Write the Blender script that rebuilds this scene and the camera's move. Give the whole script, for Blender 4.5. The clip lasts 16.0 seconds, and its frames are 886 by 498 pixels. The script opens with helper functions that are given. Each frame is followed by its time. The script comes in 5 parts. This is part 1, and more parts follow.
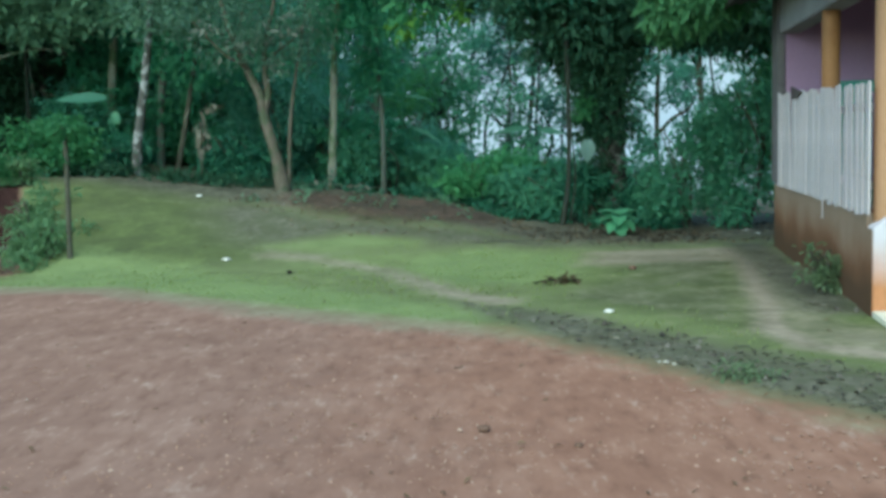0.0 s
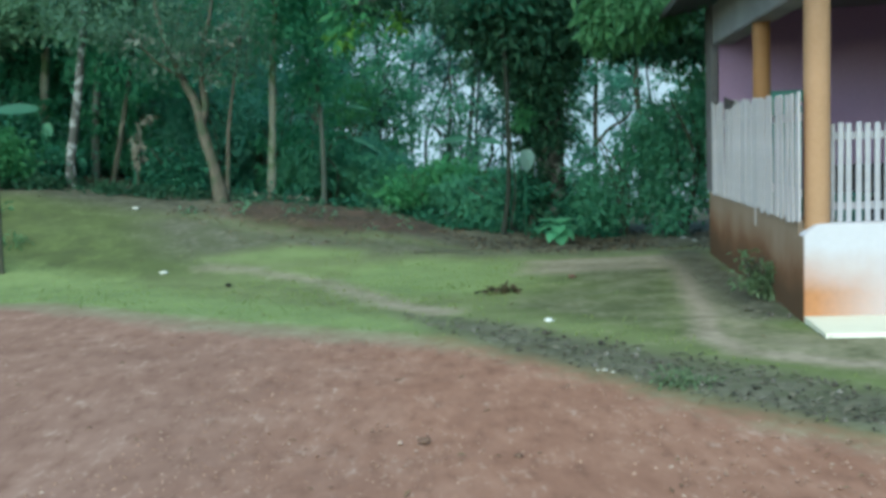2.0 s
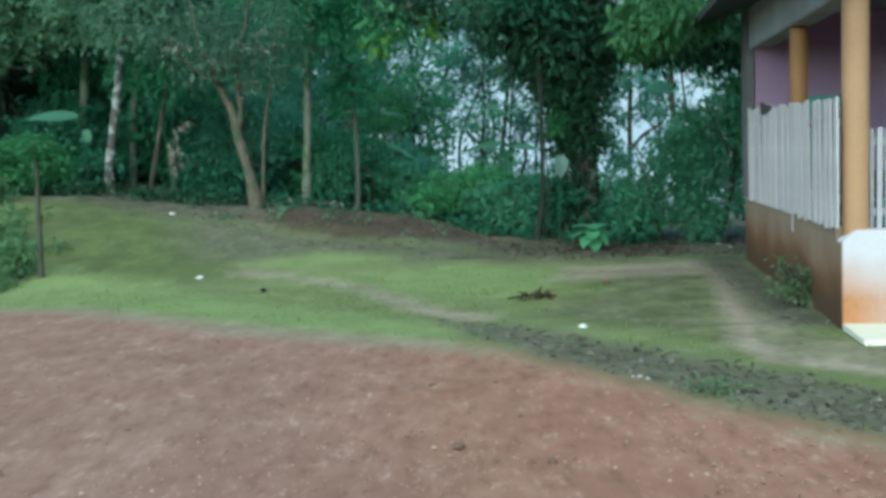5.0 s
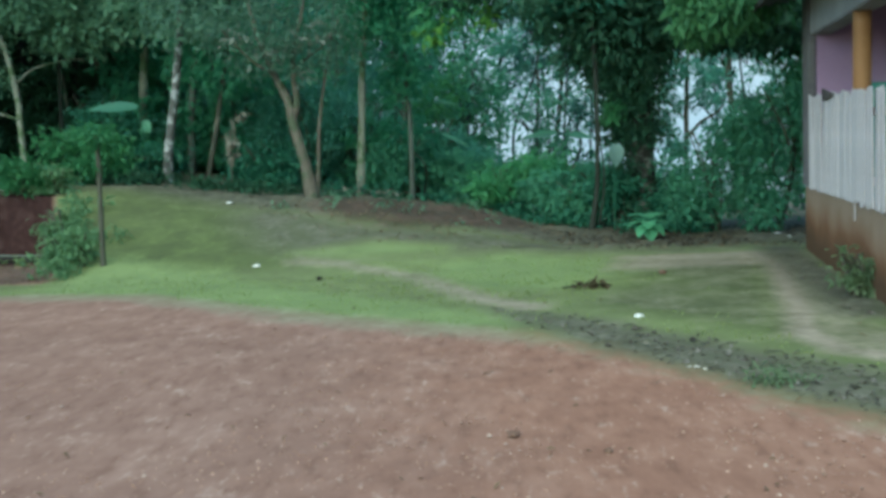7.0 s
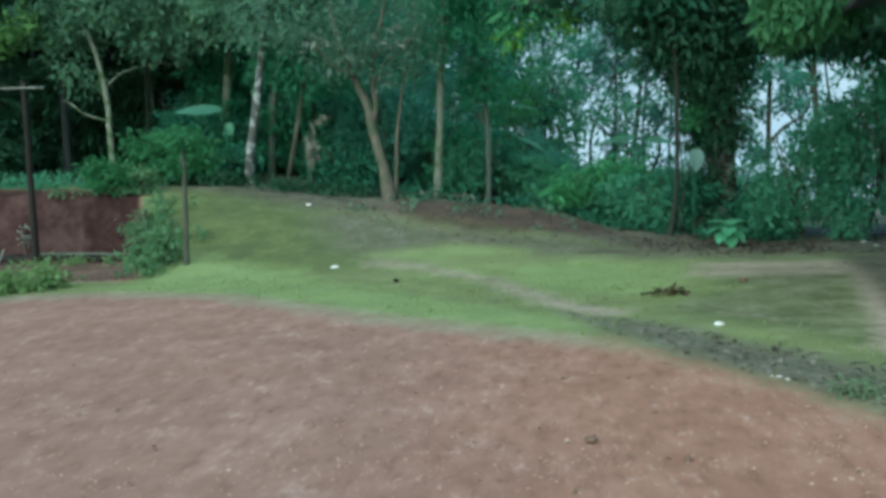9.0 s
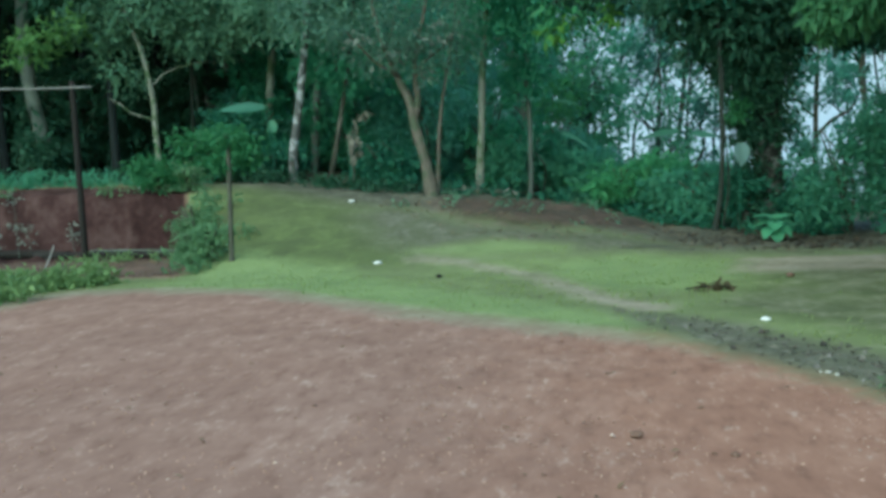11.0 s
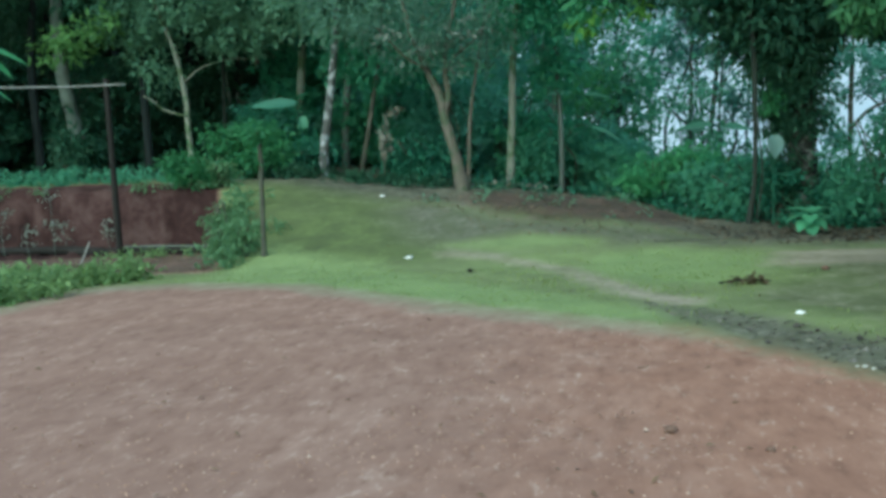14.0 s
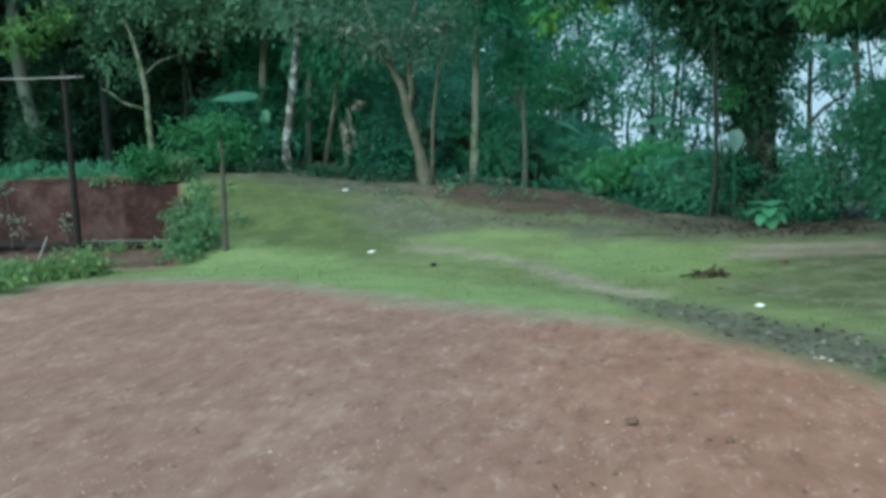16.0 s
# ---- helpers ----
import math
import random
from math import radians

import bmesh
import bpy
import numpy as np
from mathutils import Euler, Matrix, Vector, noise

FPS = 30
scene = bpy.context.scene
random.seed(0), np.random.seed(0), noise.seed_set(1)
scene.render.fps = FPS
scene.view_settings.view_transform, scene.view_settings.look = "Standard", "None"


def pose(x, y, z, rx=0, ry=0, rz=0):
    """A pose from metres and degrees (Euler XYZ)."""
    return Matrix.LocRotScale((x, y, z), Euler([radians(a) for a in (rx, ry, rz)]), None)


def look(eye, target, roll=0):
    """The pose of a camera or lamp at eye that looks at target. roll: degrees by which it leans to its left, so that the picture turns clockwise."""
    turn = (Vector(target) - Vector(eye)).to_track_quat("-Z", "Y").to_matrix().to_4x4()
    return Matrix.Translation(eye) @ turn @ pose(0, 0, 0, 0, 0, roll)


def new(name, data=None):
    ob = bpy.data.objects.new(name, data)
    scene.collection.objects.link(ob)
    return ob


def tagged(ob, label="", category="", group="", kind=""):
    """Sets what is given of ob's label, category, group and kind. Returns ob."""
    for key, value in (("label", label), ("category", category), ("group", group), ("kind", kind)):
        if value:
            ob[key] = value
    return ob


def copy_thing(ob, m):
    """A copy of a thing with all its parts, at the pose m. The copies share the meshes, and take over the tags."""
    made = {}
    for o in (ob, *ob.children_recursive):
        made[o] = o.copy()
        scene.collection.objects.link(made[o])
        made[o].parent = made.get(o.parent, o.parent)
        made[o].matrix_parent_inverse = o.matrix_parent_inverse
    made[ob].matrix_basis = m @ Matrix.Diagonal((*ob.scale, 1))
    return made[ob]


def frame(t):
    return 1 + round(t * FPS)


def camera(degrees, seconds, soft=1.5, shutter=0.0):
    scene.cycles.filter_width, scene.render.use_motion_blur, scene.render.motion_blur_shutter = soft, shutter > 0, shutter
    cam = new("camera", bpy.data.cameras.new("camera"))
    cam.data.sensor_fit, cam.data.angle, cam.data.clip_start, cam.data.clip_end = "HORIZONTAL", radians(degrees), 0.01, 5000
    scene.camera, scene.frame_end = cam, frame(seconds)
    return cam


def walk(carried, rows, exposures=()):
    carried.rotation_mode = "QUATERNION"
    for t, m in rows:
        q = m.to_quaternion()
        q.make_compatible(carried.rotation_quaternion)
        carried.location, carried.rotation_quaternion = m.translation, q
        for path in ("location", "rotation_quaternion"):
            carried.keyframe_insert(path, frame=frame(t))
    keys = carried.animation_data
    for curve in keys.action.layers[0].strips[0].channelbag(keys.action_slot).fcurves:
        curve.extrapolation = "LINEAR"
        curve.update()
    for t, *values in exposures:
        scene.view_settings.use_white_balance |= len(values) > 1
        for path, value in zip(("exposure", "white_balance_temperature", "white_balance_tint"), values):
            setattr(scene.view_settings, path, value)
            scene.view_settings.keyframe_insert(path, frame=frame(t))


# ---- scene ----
cam = camera(48.265, 16.0, soft=3.7)
# seconds, eye x y z, yaw, pitch, roll
ROWS = [
    (0.0, 0.002, 0.005, 1.499, -0.00, -6.42, 2.03),
    (0.5, 0.010, 0.014, 1.500, -0.70, -6.15, 2.25),
    (1.0, 0.016, 0.009, 1.509, -1.73, -5.82, 2.28),
    (1.5, 0.028, 0.014, 1.504, -2.80, -5.90, 2.40),
    (2.0, 0.027, 0.016, 1.510, -3.35, -6.00, 2.30),
    (2.5, 0.027, 0.010, 1.505, -3.31, -5.81, 2.14),
    (3.0, 0.028, 0.010, 1.511, -3.03, -5.83, 2.20),
    (3.5, 0.024, 0.007, 1.512, -2.55, -5.68, 2.32),
    (6.0, 0.013, -0.007, 1.507, -0.28, -5.55, 2.35),
    (6.5, 0.004, -0.014, 1.514, 0.66, -5.77, 2.40),
    (7.0, 0.006, -0.007, 1.505, 1.68, -6.06, 2.58),
    (7.5, -0.001, -0.018, 1.507, 2.43, -6.09, 2.67),
    (8.0, -0.009, -0.017, 1.505, 3.48, -5.93, 2.31),
    (8.5, -0.015, -0.025, 1.506, 4.92, -5.86, 2.27),
    (9.0, -0.028, -0.046, 1.511, 5.95, -5.68, 2.18),
    (9.5, -0.036, -0.054, 1.513, 6.72, -5.76, 2.27),
    (10.0, -0.034, -0.053, 1.508, 7.42, -5.57, 2.35),
    (12.5, -0.045, -0.059, 1.500, 9.44, -6.23, 2.77),
    (13.0, -0.047, -0.065, 1.499, 9.90, -5.89, 2.70),
    (13.5, -0.045, -0.071, 1.506, 10.31, -6.00, 2.87),
    (14.0, -0.046, -0.060, 1.503, 10.17, -6.02, 3.01),
    (14.5, -0.046, -0.072, 1.506, 10.26, -5.55, 2.81),
    (15.0, -0.044, -0.064, 1.499, 9.55, -6.09, 2.76),
    (15.5, -0.040, -0.059, 1.501, 8.60, -6.35, 2.95),
    (16.0, -0.036, -0.040, 1.495, 8.11, -6.44, 2.89),
]
EXPOSURE, KELVIN, TINT = 1.32, 7350, -15
walk(cam, [(t, pose(x, y, z, 0, 0, yaw) @ pose(0, 0, 0, pitch) @ pose(0, 0, 0, 0, roll) @ pose(0, 0, 0, 90))
           for t, x, y, z, yaw, pitch, roll in ROWS], [(0.0, EXPOSURE, KELVIN, TINT), (7.5, EXPOSURE, KELVIN, TINT), (10.0, EXPOSURE, KELVIN - 180, TINT - 3), (16.0, EXPOSURE, KELVIN - 220, TINT - 3)])

# ---- sky and sun: an overcast late afternoon, brightest behind the viewer ----
SUN_AZIMUTH, SUN_ELEVATION = 205.0, 44.0      # degrees clockwise from +y
world = bpy.data.worlds.new("overcast_sky")
scene.world = world
world.use_nodes = True
wt = world.node_tree
sky = wt.nodes.new("ShaderNodeTexSky")
sky.sky_type, sky.sun_disc = "NISHITA", False
sky.sun_elevation, sky.sun_rotation = radians(SUN_ELEVATION), radians(SUN_AZIMUTH)
sky.air_density, sky.dust_density, sky.ozone_density = 1.0, 0.0, 4.0
wt.links.new(sky.outputs[0], wt.nodes["Background"].inputs[0])
wt.nodes["Background"].inputs[1].default_value = 0.15
sun = new("sun", bpy.data.lights.new("sun", "SUN"))
sun.data.energy, sun.data.angle, sun.data.color = 1.9, radians(80), (1.0, 0.97, 0.93)
az, el = radians(SUN_AZIMUTH), radians(SUN_ELEVATION)
sun.matrix_world = look((0, 0, 30), (-math.sin(az) * math.cos(el), -math.cos(az) * math.cos(el), 30 - math.sin(el)))


# ---- materials ----
class Nodes:
    """A short way to write a node material."""

    def __init__(self, name, rough=0.85, spec=0.25):
        self.m = bpy.data.materials.new(name)
        self.m.use_nodes = True
        self.t = self.m.node_tree
        self.b = self.t.nodes["Principled BSDF"]
        self.b.inputs["Roughness"].default_value = rough
        self.b.inputs["Specular IOR Level"].default_value = spec

    def add(self, kind, **sets):
        n = self.t.nodes.new(kind)
        for k, v in sets.items():
            n.inputs[k.replace("_", " ")].default_value = v
        return n

    def link(self, a, b):
        self.t.links.new(a, b)

    def where(self, kind="Object"):
        return self.add("ShaderNodeTexCoord").outputs[kind]

    def noise(self, scale, detail=5.0, rough=0.55, vec=None, distort=0.0):
        n = self.add("ShaderNodeTexNoise", Scale=scale, Detail=detail, Roughness=rough, Distortion=distort)
        self.link(vec if vec is not None else self.where(), n.inputs["Vector"])
        return n.outputs["Fac"]

    def ramp(self, fac, stops):
        n = self.add("ShaderNodeValToRGB")
        e = n.color_ramp.elements
        while len(e) < len(stops):
            e.new(0.5)
        for i, (p, c) in enumerate(stops):
            e[i].position, e[i].color = p, (*c, 1) if not isinstance(c, (int, float)) else (c, c, c, 1)
        self.link(fac, n.inputs["Fac"])
        return n.outputs["Color"]

    def mix(self, fac, a, b, blend="MIX"):
        n = self.t.nodes.new("ShaderNodeMix")
        n.data_type, n.blend_type = "RGBA", blend
        for sock, v in ((n.inputs[0], fac), (n.inputs[6], a), (n.inputs[7], b)):
            if isinstance(v, (int, float)):
                sock.default_value = v
            elif isinstance(v, tuple):
                sock.default_value = (*v, 1)
            else:
                self.link(v, sock)
        return n.outputs[2]

    def calc(self, op, a, b=0.0, c=0.0):
        n = self.t.nodes.new("ShaderNodeMath")
        n.operation = op
        for sock, v in zip(n.inputs, (a, b, c)):
            if isinstance(v, (int, float)):
                sock.default_value = v
            else:
                self.link(v, sock)
        return n.outputs[0]

    def bump(self, height, strength=0.4, distance=0.02):
        n = self.add("ShaderNodeBump", Strength=strength, Distance=distance)
        self.link(height, n.inputs["Height"])
        self.link(n.outputs[0], self.b.inputs["Normal"])

    def colour(self, c):
        self.link(c, self.b.inputs["Base Color"])
        return self.m


def mottled(name, dark, light, scale=3.0, fine=40.0, rough=0.85, bump=0.3, depth=0.01, spec=0.25):
    n = Nodes(name, rough, spec)
    big, small = n.noise(scale), n.noise(fine, 3.0)
    c = n.ramp(n.calc("ADD", n.calc("MULTIPLY", big, 0.65), n.calc("MULTIPLY", small, 0.35)), [(0.3, dark), (0.7, light)])
    n.bump(n.calc("ADD", n.calc("MULTIPLY", big, 0.5), small), bump, depth)
    return n.colour(c)


def leaf_material(name, dark, mid, light, through_light=0.35, rough=0.5):
    n = Nodes(name, rough, 0.18)
    geo = n.add("ShaderNodeNewGeometry")
    info = n.add("ShaderNodeObjectInfo")
    patch, clump = n.noise(0.9, 2.0), n.noise(3.2, 2.0)
    v = n.calc("ADD", n.calc("MULTIPLY", geo.outputs["Random Per Island"], 0.3), n.calc("ADD", n.calc("MULTIPLY", patch, 0.4), n.calc("MULTIPLY", clump, 0.35)))
    v = n.calc("ADD", v, n.calc("MULTIPLY", info.outputs["Random"], 0.12))
    c = n.ramp(v, [(0.12, dark), (0.55, mid), (0.98, light)])
    n.colour(c)
    tr = n.add("ShaderNodeBsdfTranslucent")
    n.link(n.mix(0.5, c, light), tr.inputs["Color"])
    mixer = n.add("ShaderNodeMixShader", Fac=through_light)
    n.link(n.b.outputs[0], mixer.inputs[1])
    n.link(tr.outputs[0], mixer.inputs[2])
    n.link(mixer.outputs[0], n.t.nodes["Material Output"].inputs["Surface"])
    return n.m


def bark_material(name, dark, light, patch=None, patch_scale=6.0):
    n = Nodes(name, 0.9, 0.2)
    at = n.where()
    mp = n.add("ShaderNodeMapping")
    mp.inputs["Scale"].default_value = (1, 1, 0.25)
    n.link(at, mp.inputs["Vector"])
    grain, big = n.noise(28.0, 5.0, vec=mp.outputs[0]), n.noise(2.0)
    c = n.ramp(n.calc("ADD", n.calc("MULTIPLY", grain, 0.55), n.calc("MULTIPLY", big, 0.45)), [(0.3, dark), (0.7, light)])
    if patch:
        spots = n.ramp(n.noise(patch_scale, 3.0), [(0.5, 0.0), (0.58, 1.0)])
        c = n.mix(spots, c, patch)
    n.bump(grain, 0.6, 0.02)
    return n.colour(c)


def wall_material(name, paint, low, high, mud, mud_top, mud_soft, browner=None, fade=None):
    """Painted plaster with rain-splashed mud up to a ragged height."""
    n = Nodes(name, 0.8, 0.25)
    at = n.where()
    xyz = n.add("ShaderNodeSeparateXYZ")
    n.link(at, xyz.inputs[0])
    big, fine = n.noise(1.6, 4.0), n.noise(22.0, 4.0)
    base = n.ramp(n.calc("ADD", n.calc("MULTIPLY", big, 0.6), n.calc("MULTIPLY", fine, 0.4)), [(0.3, low), (0.7, high)])
    level = n.calc("ADD", xyz.outputs[2], n.calc("MULTIPLY", n.calc("SUBTRACT", big, 0.5), 0.5))
    splash = n.ramp(n.calc("DIVIDE", n.calc("SUBTRACT", mud_top, level), mud_soft), [(0.0, 0.0), (1.0, 1.0)])
    if fade:
        splash = n.calc("MULTIPLY", splash, n.ramp(n.calc("DIVIDE", xyz.outputs[0], fade), [(0.15, 1.0), (1.0, 0.4)]))
    c = n.mix(n.calc("MULTIPLY", splash, paint), base, n.mix(fine, mud, tuple(0.6 * v for v in mud)))
    if browner:
        # A darker brown foot up to a ragged height.
        foot = n.ramp(n.calc("DIVIDE", n.calc("SUBTRACT", 0.48, level), 0.3), [(0.0, 0.0), (1.0, 0.8)])
        c = n.mix(foot, c, browner)
    n.bump(fine, 0.25, 0.006)
    return n.colour(c)


LEAF_DARK = leaf_material("dark_leaves", (0.014, 0.069, 0.047), (0.030, 0.131, 0.086), (0.055, 0.216, 0.125))
LEAF_MID = leaf_material("forest_leaves", (0.030, 0.134, 0.079), (0.063, 0.252, 0.146), (0.122, 0.391, 0.219), 0.62)
LEAF_OLIVE = leaf_material("olive_leaves", (0.051, 0.114, 0.075), (0.105, 0.221, 0.139), (0.204, 0.371, 0.247), 0.45)
LEAF_WISP = leaf_material("wispy_leaves", (0.041, 0.096, 0.064), (0.080, 0.169, 0.115), (0.151, 0.275, 0.211), 0.5)
LEAF_SOFT = leaf_material("soft_green_leaves", (0.043, 0.148, 0.090), (0.073, 0.241, 0.149), (0.121, 0.348, 0.221), 0.5)
# Nearly black: the shade of the deep wood is put into this leaf colour.
LEAF_GREAT = leaf_material("blackish_shaded_leaves", (0.014, 0.044, 0.027), (0.027, 0.083, 0.05), (0.052, 0.134, 0.076), 0.35)
LEAF_ASH = leaf_material("ash_pale_leaves", (0.13, 0.165, 0.14), (0.2, 0.235, 0.205), (0.29, 0.325, 0.29), 0.4)
# Mist before the far trees is mixed into this bluish leaf colour.
LEAF_MISTY = leaf_material("haze_tinted_leaves", (0.024, 0.083, 0.074), (0.046, 0.145, 0.126), (0.080, 0.215, 0.188), 0.45)
LEAF_BRIGHT = leaf_material("bright_leaves", (0.025, 0.097, 0.049), (0.043, 0.167, 0.071), (0.078, 0.255, 0.106), 0.45)
LEAF_YELLOW = leaf_material("yellow_green_leaves", (0.045, 0.13, 0.026), (0.08, 0.205, 0.042), (0.13, 0.28, 0.065), 0.45)
LEAF_WEED = leaf_material("weed_leaves", (0.08, 0.145, 0.06), (0.15, 0.25, 0.1), (0.26, 0.38, 0.18), 0.45)
LEAF_PALE = leaf_material("pale_big_leaves", (0.101, 0.304, 0.195), (0.152, 0.385, 0.254), (0.224, 0.467, 0.321), 0.4)
LEAF_MINT = leaf_material("mint_leaves", (0.065, 0.24, 0.13), (0.1, 0.32, 0.18), (0.155, 0.4, 0.24), 0.4)
# Paler and bluer than the near leaves: distance haze painted into the colour.
LEAF_FAR = leaf_material("hazy_pale_leaves", (0.059, 0.183, 0.140), (0.109, 0.321, 0.241), (0.176, 0.439, 0.336), 0.7)
LEAF_DEAD = leaf_material("dead_leaves", (0.0624, 0.039, 0.0234), (0.125, 0.0858, 0.0546), (0.234, 0.187, 0.133), 0.2)
LEAF_LITTER = leaf_material("grey_litter", (0.06, 0.055, 0.043), (0.105, 0.1, 0.08), (0.17, 0.16, 0.13), 0.15)
LEAF_STRAW = leaf_material("withered_leaves", (0.115, 0.104, 0.085), (0.21, 0.197, 0.165), (0.34, 0.325, 0.285), 0.3)
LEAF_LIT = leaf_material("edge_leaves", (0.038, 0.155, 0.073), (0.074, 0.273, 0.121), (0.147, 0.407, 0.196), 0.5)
LEAF_CLOUD = leaf_material("clouded_leaves", (0.12, 0.22, 0.205), (0.17, 0.285, 0.265), (0.22, 0.345, 0.32), 0.4)
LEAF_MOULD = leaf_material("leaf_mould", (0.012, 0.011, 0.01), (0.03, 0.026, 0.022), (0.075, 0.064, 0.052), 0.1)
LEAF_LIME = leaf_material("lime_leaves", (0.046, 0.115, 0.036), (0.08, 0.185, 0.06), (0.13, 0.265, 0.09), 0.45)
LEAF_SIDE = leaf_material("bank_bush_leaves", (0.06, 0.135, 0.064), (0.105, 0.21, 0.105), (0.17, 0.3, 0.165), 0.45)
LEAF_DUSTY = leaf_material("dusty_leaves", (0.06, 0.1, 0.055), (0.11, 0.175, 0.095), (0.2, 0.27, 0.17), 0.4)
LEAF_BOUGH = leaf_material("mango_leaves", (0.025, 0.079, 0.038), (0.051, 0.154, 0.068), (0.106, 0.255, 0.108), 0.5)
GRASS = leaf_material("grass_blades", (0.156, 0.198, 0.079), (0.198, 0.254, 0.101), (0.240, 0.307, 0.120), 0.5)
BARK = bark_material("brown_bark", (0.031, 0.032, 0.025), (0.101, 0.102, 0.080))
# Shaded trunks get darker bark; the shade is in the colour here and in BARK_NIGHT.
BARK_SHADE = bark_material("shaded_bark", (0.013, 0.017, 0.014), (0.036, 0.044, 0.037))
# Bark of the far thin trees, tinted with the mist before them.
BARK_MIST = bark_material("haze_tinted_bark", (0.026, 0.04, 0.042), (0.055, 0.075, 0.078))
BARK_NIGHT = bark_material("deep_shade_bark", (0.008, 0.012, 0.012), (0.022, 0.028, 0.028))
BARK_WOOD = bark_material("grey_green_bark", (0.057, 0.070, 0.061), (0.123, 0.145, 0.124))
BARK_PALE = bark_material("pale_bark", (0.109, 0.117, 0.0936), (0.265, 0.273, 0.226), (0.078, 0.117, 0.0624), 4.0)
BARK_MOTTLED = bark_material("mottled_bark", (0.044, 0.045, 0.043), (0.106, 0.109, 0.106), (0.262, 0.275, 0.285), 8.0)
BARK_DARK = bark_material("dark_bark", (0.01, 0.011, 0.01), (0.032, 0.033, 0.029), (0.12, 0.13, 0.12), 5.0)
BARK_FORK = bark_material("tan_bark", (0.056, 0.05, 0.04), (0.15, 0.134, 0.11), (0.0624, 0.078, 0.0507), 5.0)
WOOD_DARK = mottled("wet_dark_wood", (0.005, 0.004, 0.004), (0.018, 0.016, 0.014), 3, 60)
WOOD_GREY = mottled("grey_bamboo", (0.156, 0.156, 0.148), (0.281, 0.281, 0.265), 3, 60, 0.6)
WHITE_BOARD = mottled("white_painted_board", (0.36, 0.335, 0.368), (0.49, 0.456, 0.50), 2.5, 30, 0.6, 0.15, 0.004)
WHITE_PICKET = mottled("white_picket_paint", (0.285, 0.28, 0.325), (0.37, 0.365, 0.42), 2.5, 30, 0.5, 0.1, 0.003)
ORANGE_PAINT = mottled("ochre_column_paint", (0.30, 0.172, 0.10), (0.395, 0.232, 0.147), 1.8, 35, 0.6, 0.12, 0.004)
# Darker copy of the ochre for the far column, its shade put into the paint.
ORANGE_SHADED = mottled("shaded_ochre_paint", (0.245, 0.118, 0.052), (0.33, 0.168, 0.08), 1.8, 35, 0.65, 0.12, 0.004)
GREY_BEAM = mottled("grey_cement", (0.19, 0.185, 0.21), (0.32, 0.31, 0.35), 1.8, 35, 0.8, 0.2, 0.005)
LILAC = mottled("lilac_wall_paint", (0.251, 0.157, 0.269), (0.319, 0.207, 0.335), 0.8, 25, 0.7, 0.12, 0.004)
POST_GREY = mottled("weathered_cement", (0.085, 0.08, 0.09), (0.165, 0.158, 0.175), 1.8, 30, 0.85, 0.25, 0.006)
CEILING_GREY = mottled("porch_ceiling_boards", (0.12, 0.11, 0.12), (0.2, 0.19, 0.2), 1.5, 25, 0.8)
ROOF_DARK = mottled("dark_roof_sheet", (0.024, 0.024, 0.027), (0.058, 0.056, 0.062), 1.5, 25, 0.6)
FLOOR_CEMENT = mottled("porch_cement", (0.22, 0.2, 0.18), (0.34, 0.31, 0.28), 1.5, 25, 0.7)
WALL_FRONT = wall_material("white_front_wall", 0.95, (0.44, 0.425, 0.49), (0.50, 0.485, 0.55), (0.46, 0.19, 0.075), 0.62, 0.4, fade=0.6)
WALL_SIDE = wall_material("ochre_side_wall", 0.9, (0.19, 0.136, 0.105), (0.25, 0.182, 0.145), (0.2, 0.088, 0.046), 0.66, 0.3, (0.055, 0.034, 0.022))
APRON_WHITE = mottled("white_apron_paint", (0.50, 0.49, 0.43), (0.6, 0.59, 0.52), 2, 30, 0.6, 0.1, 0.004)
TEAL = mottled("teal_plastic", (0.01, 0.13, 0.11), (0.02, 0.2, 0.17), 3, 40, 0.4, 0.05, 0.002, 0.5)
DARK_CLOTH = mottled("dark_cloth", (0.015, 0.015, 0.02), (0.05, 0.05, 0.06), 3, 60)
PAPER = mottled("white_litter", (0.468, 0.484, 0.484), (0.624, 0.64, 0.64), 6, 60, 0.6)
PALE_STONE = mottled("pale_stone", (0.26, 0.255, 0.23), (0.4, 0.39, 0.36), 6, 60)
CLOD = mottled("soil_clod", (0.085, 0.05, 0.039), (0.155, 0.094, 0.073), 6, 60)


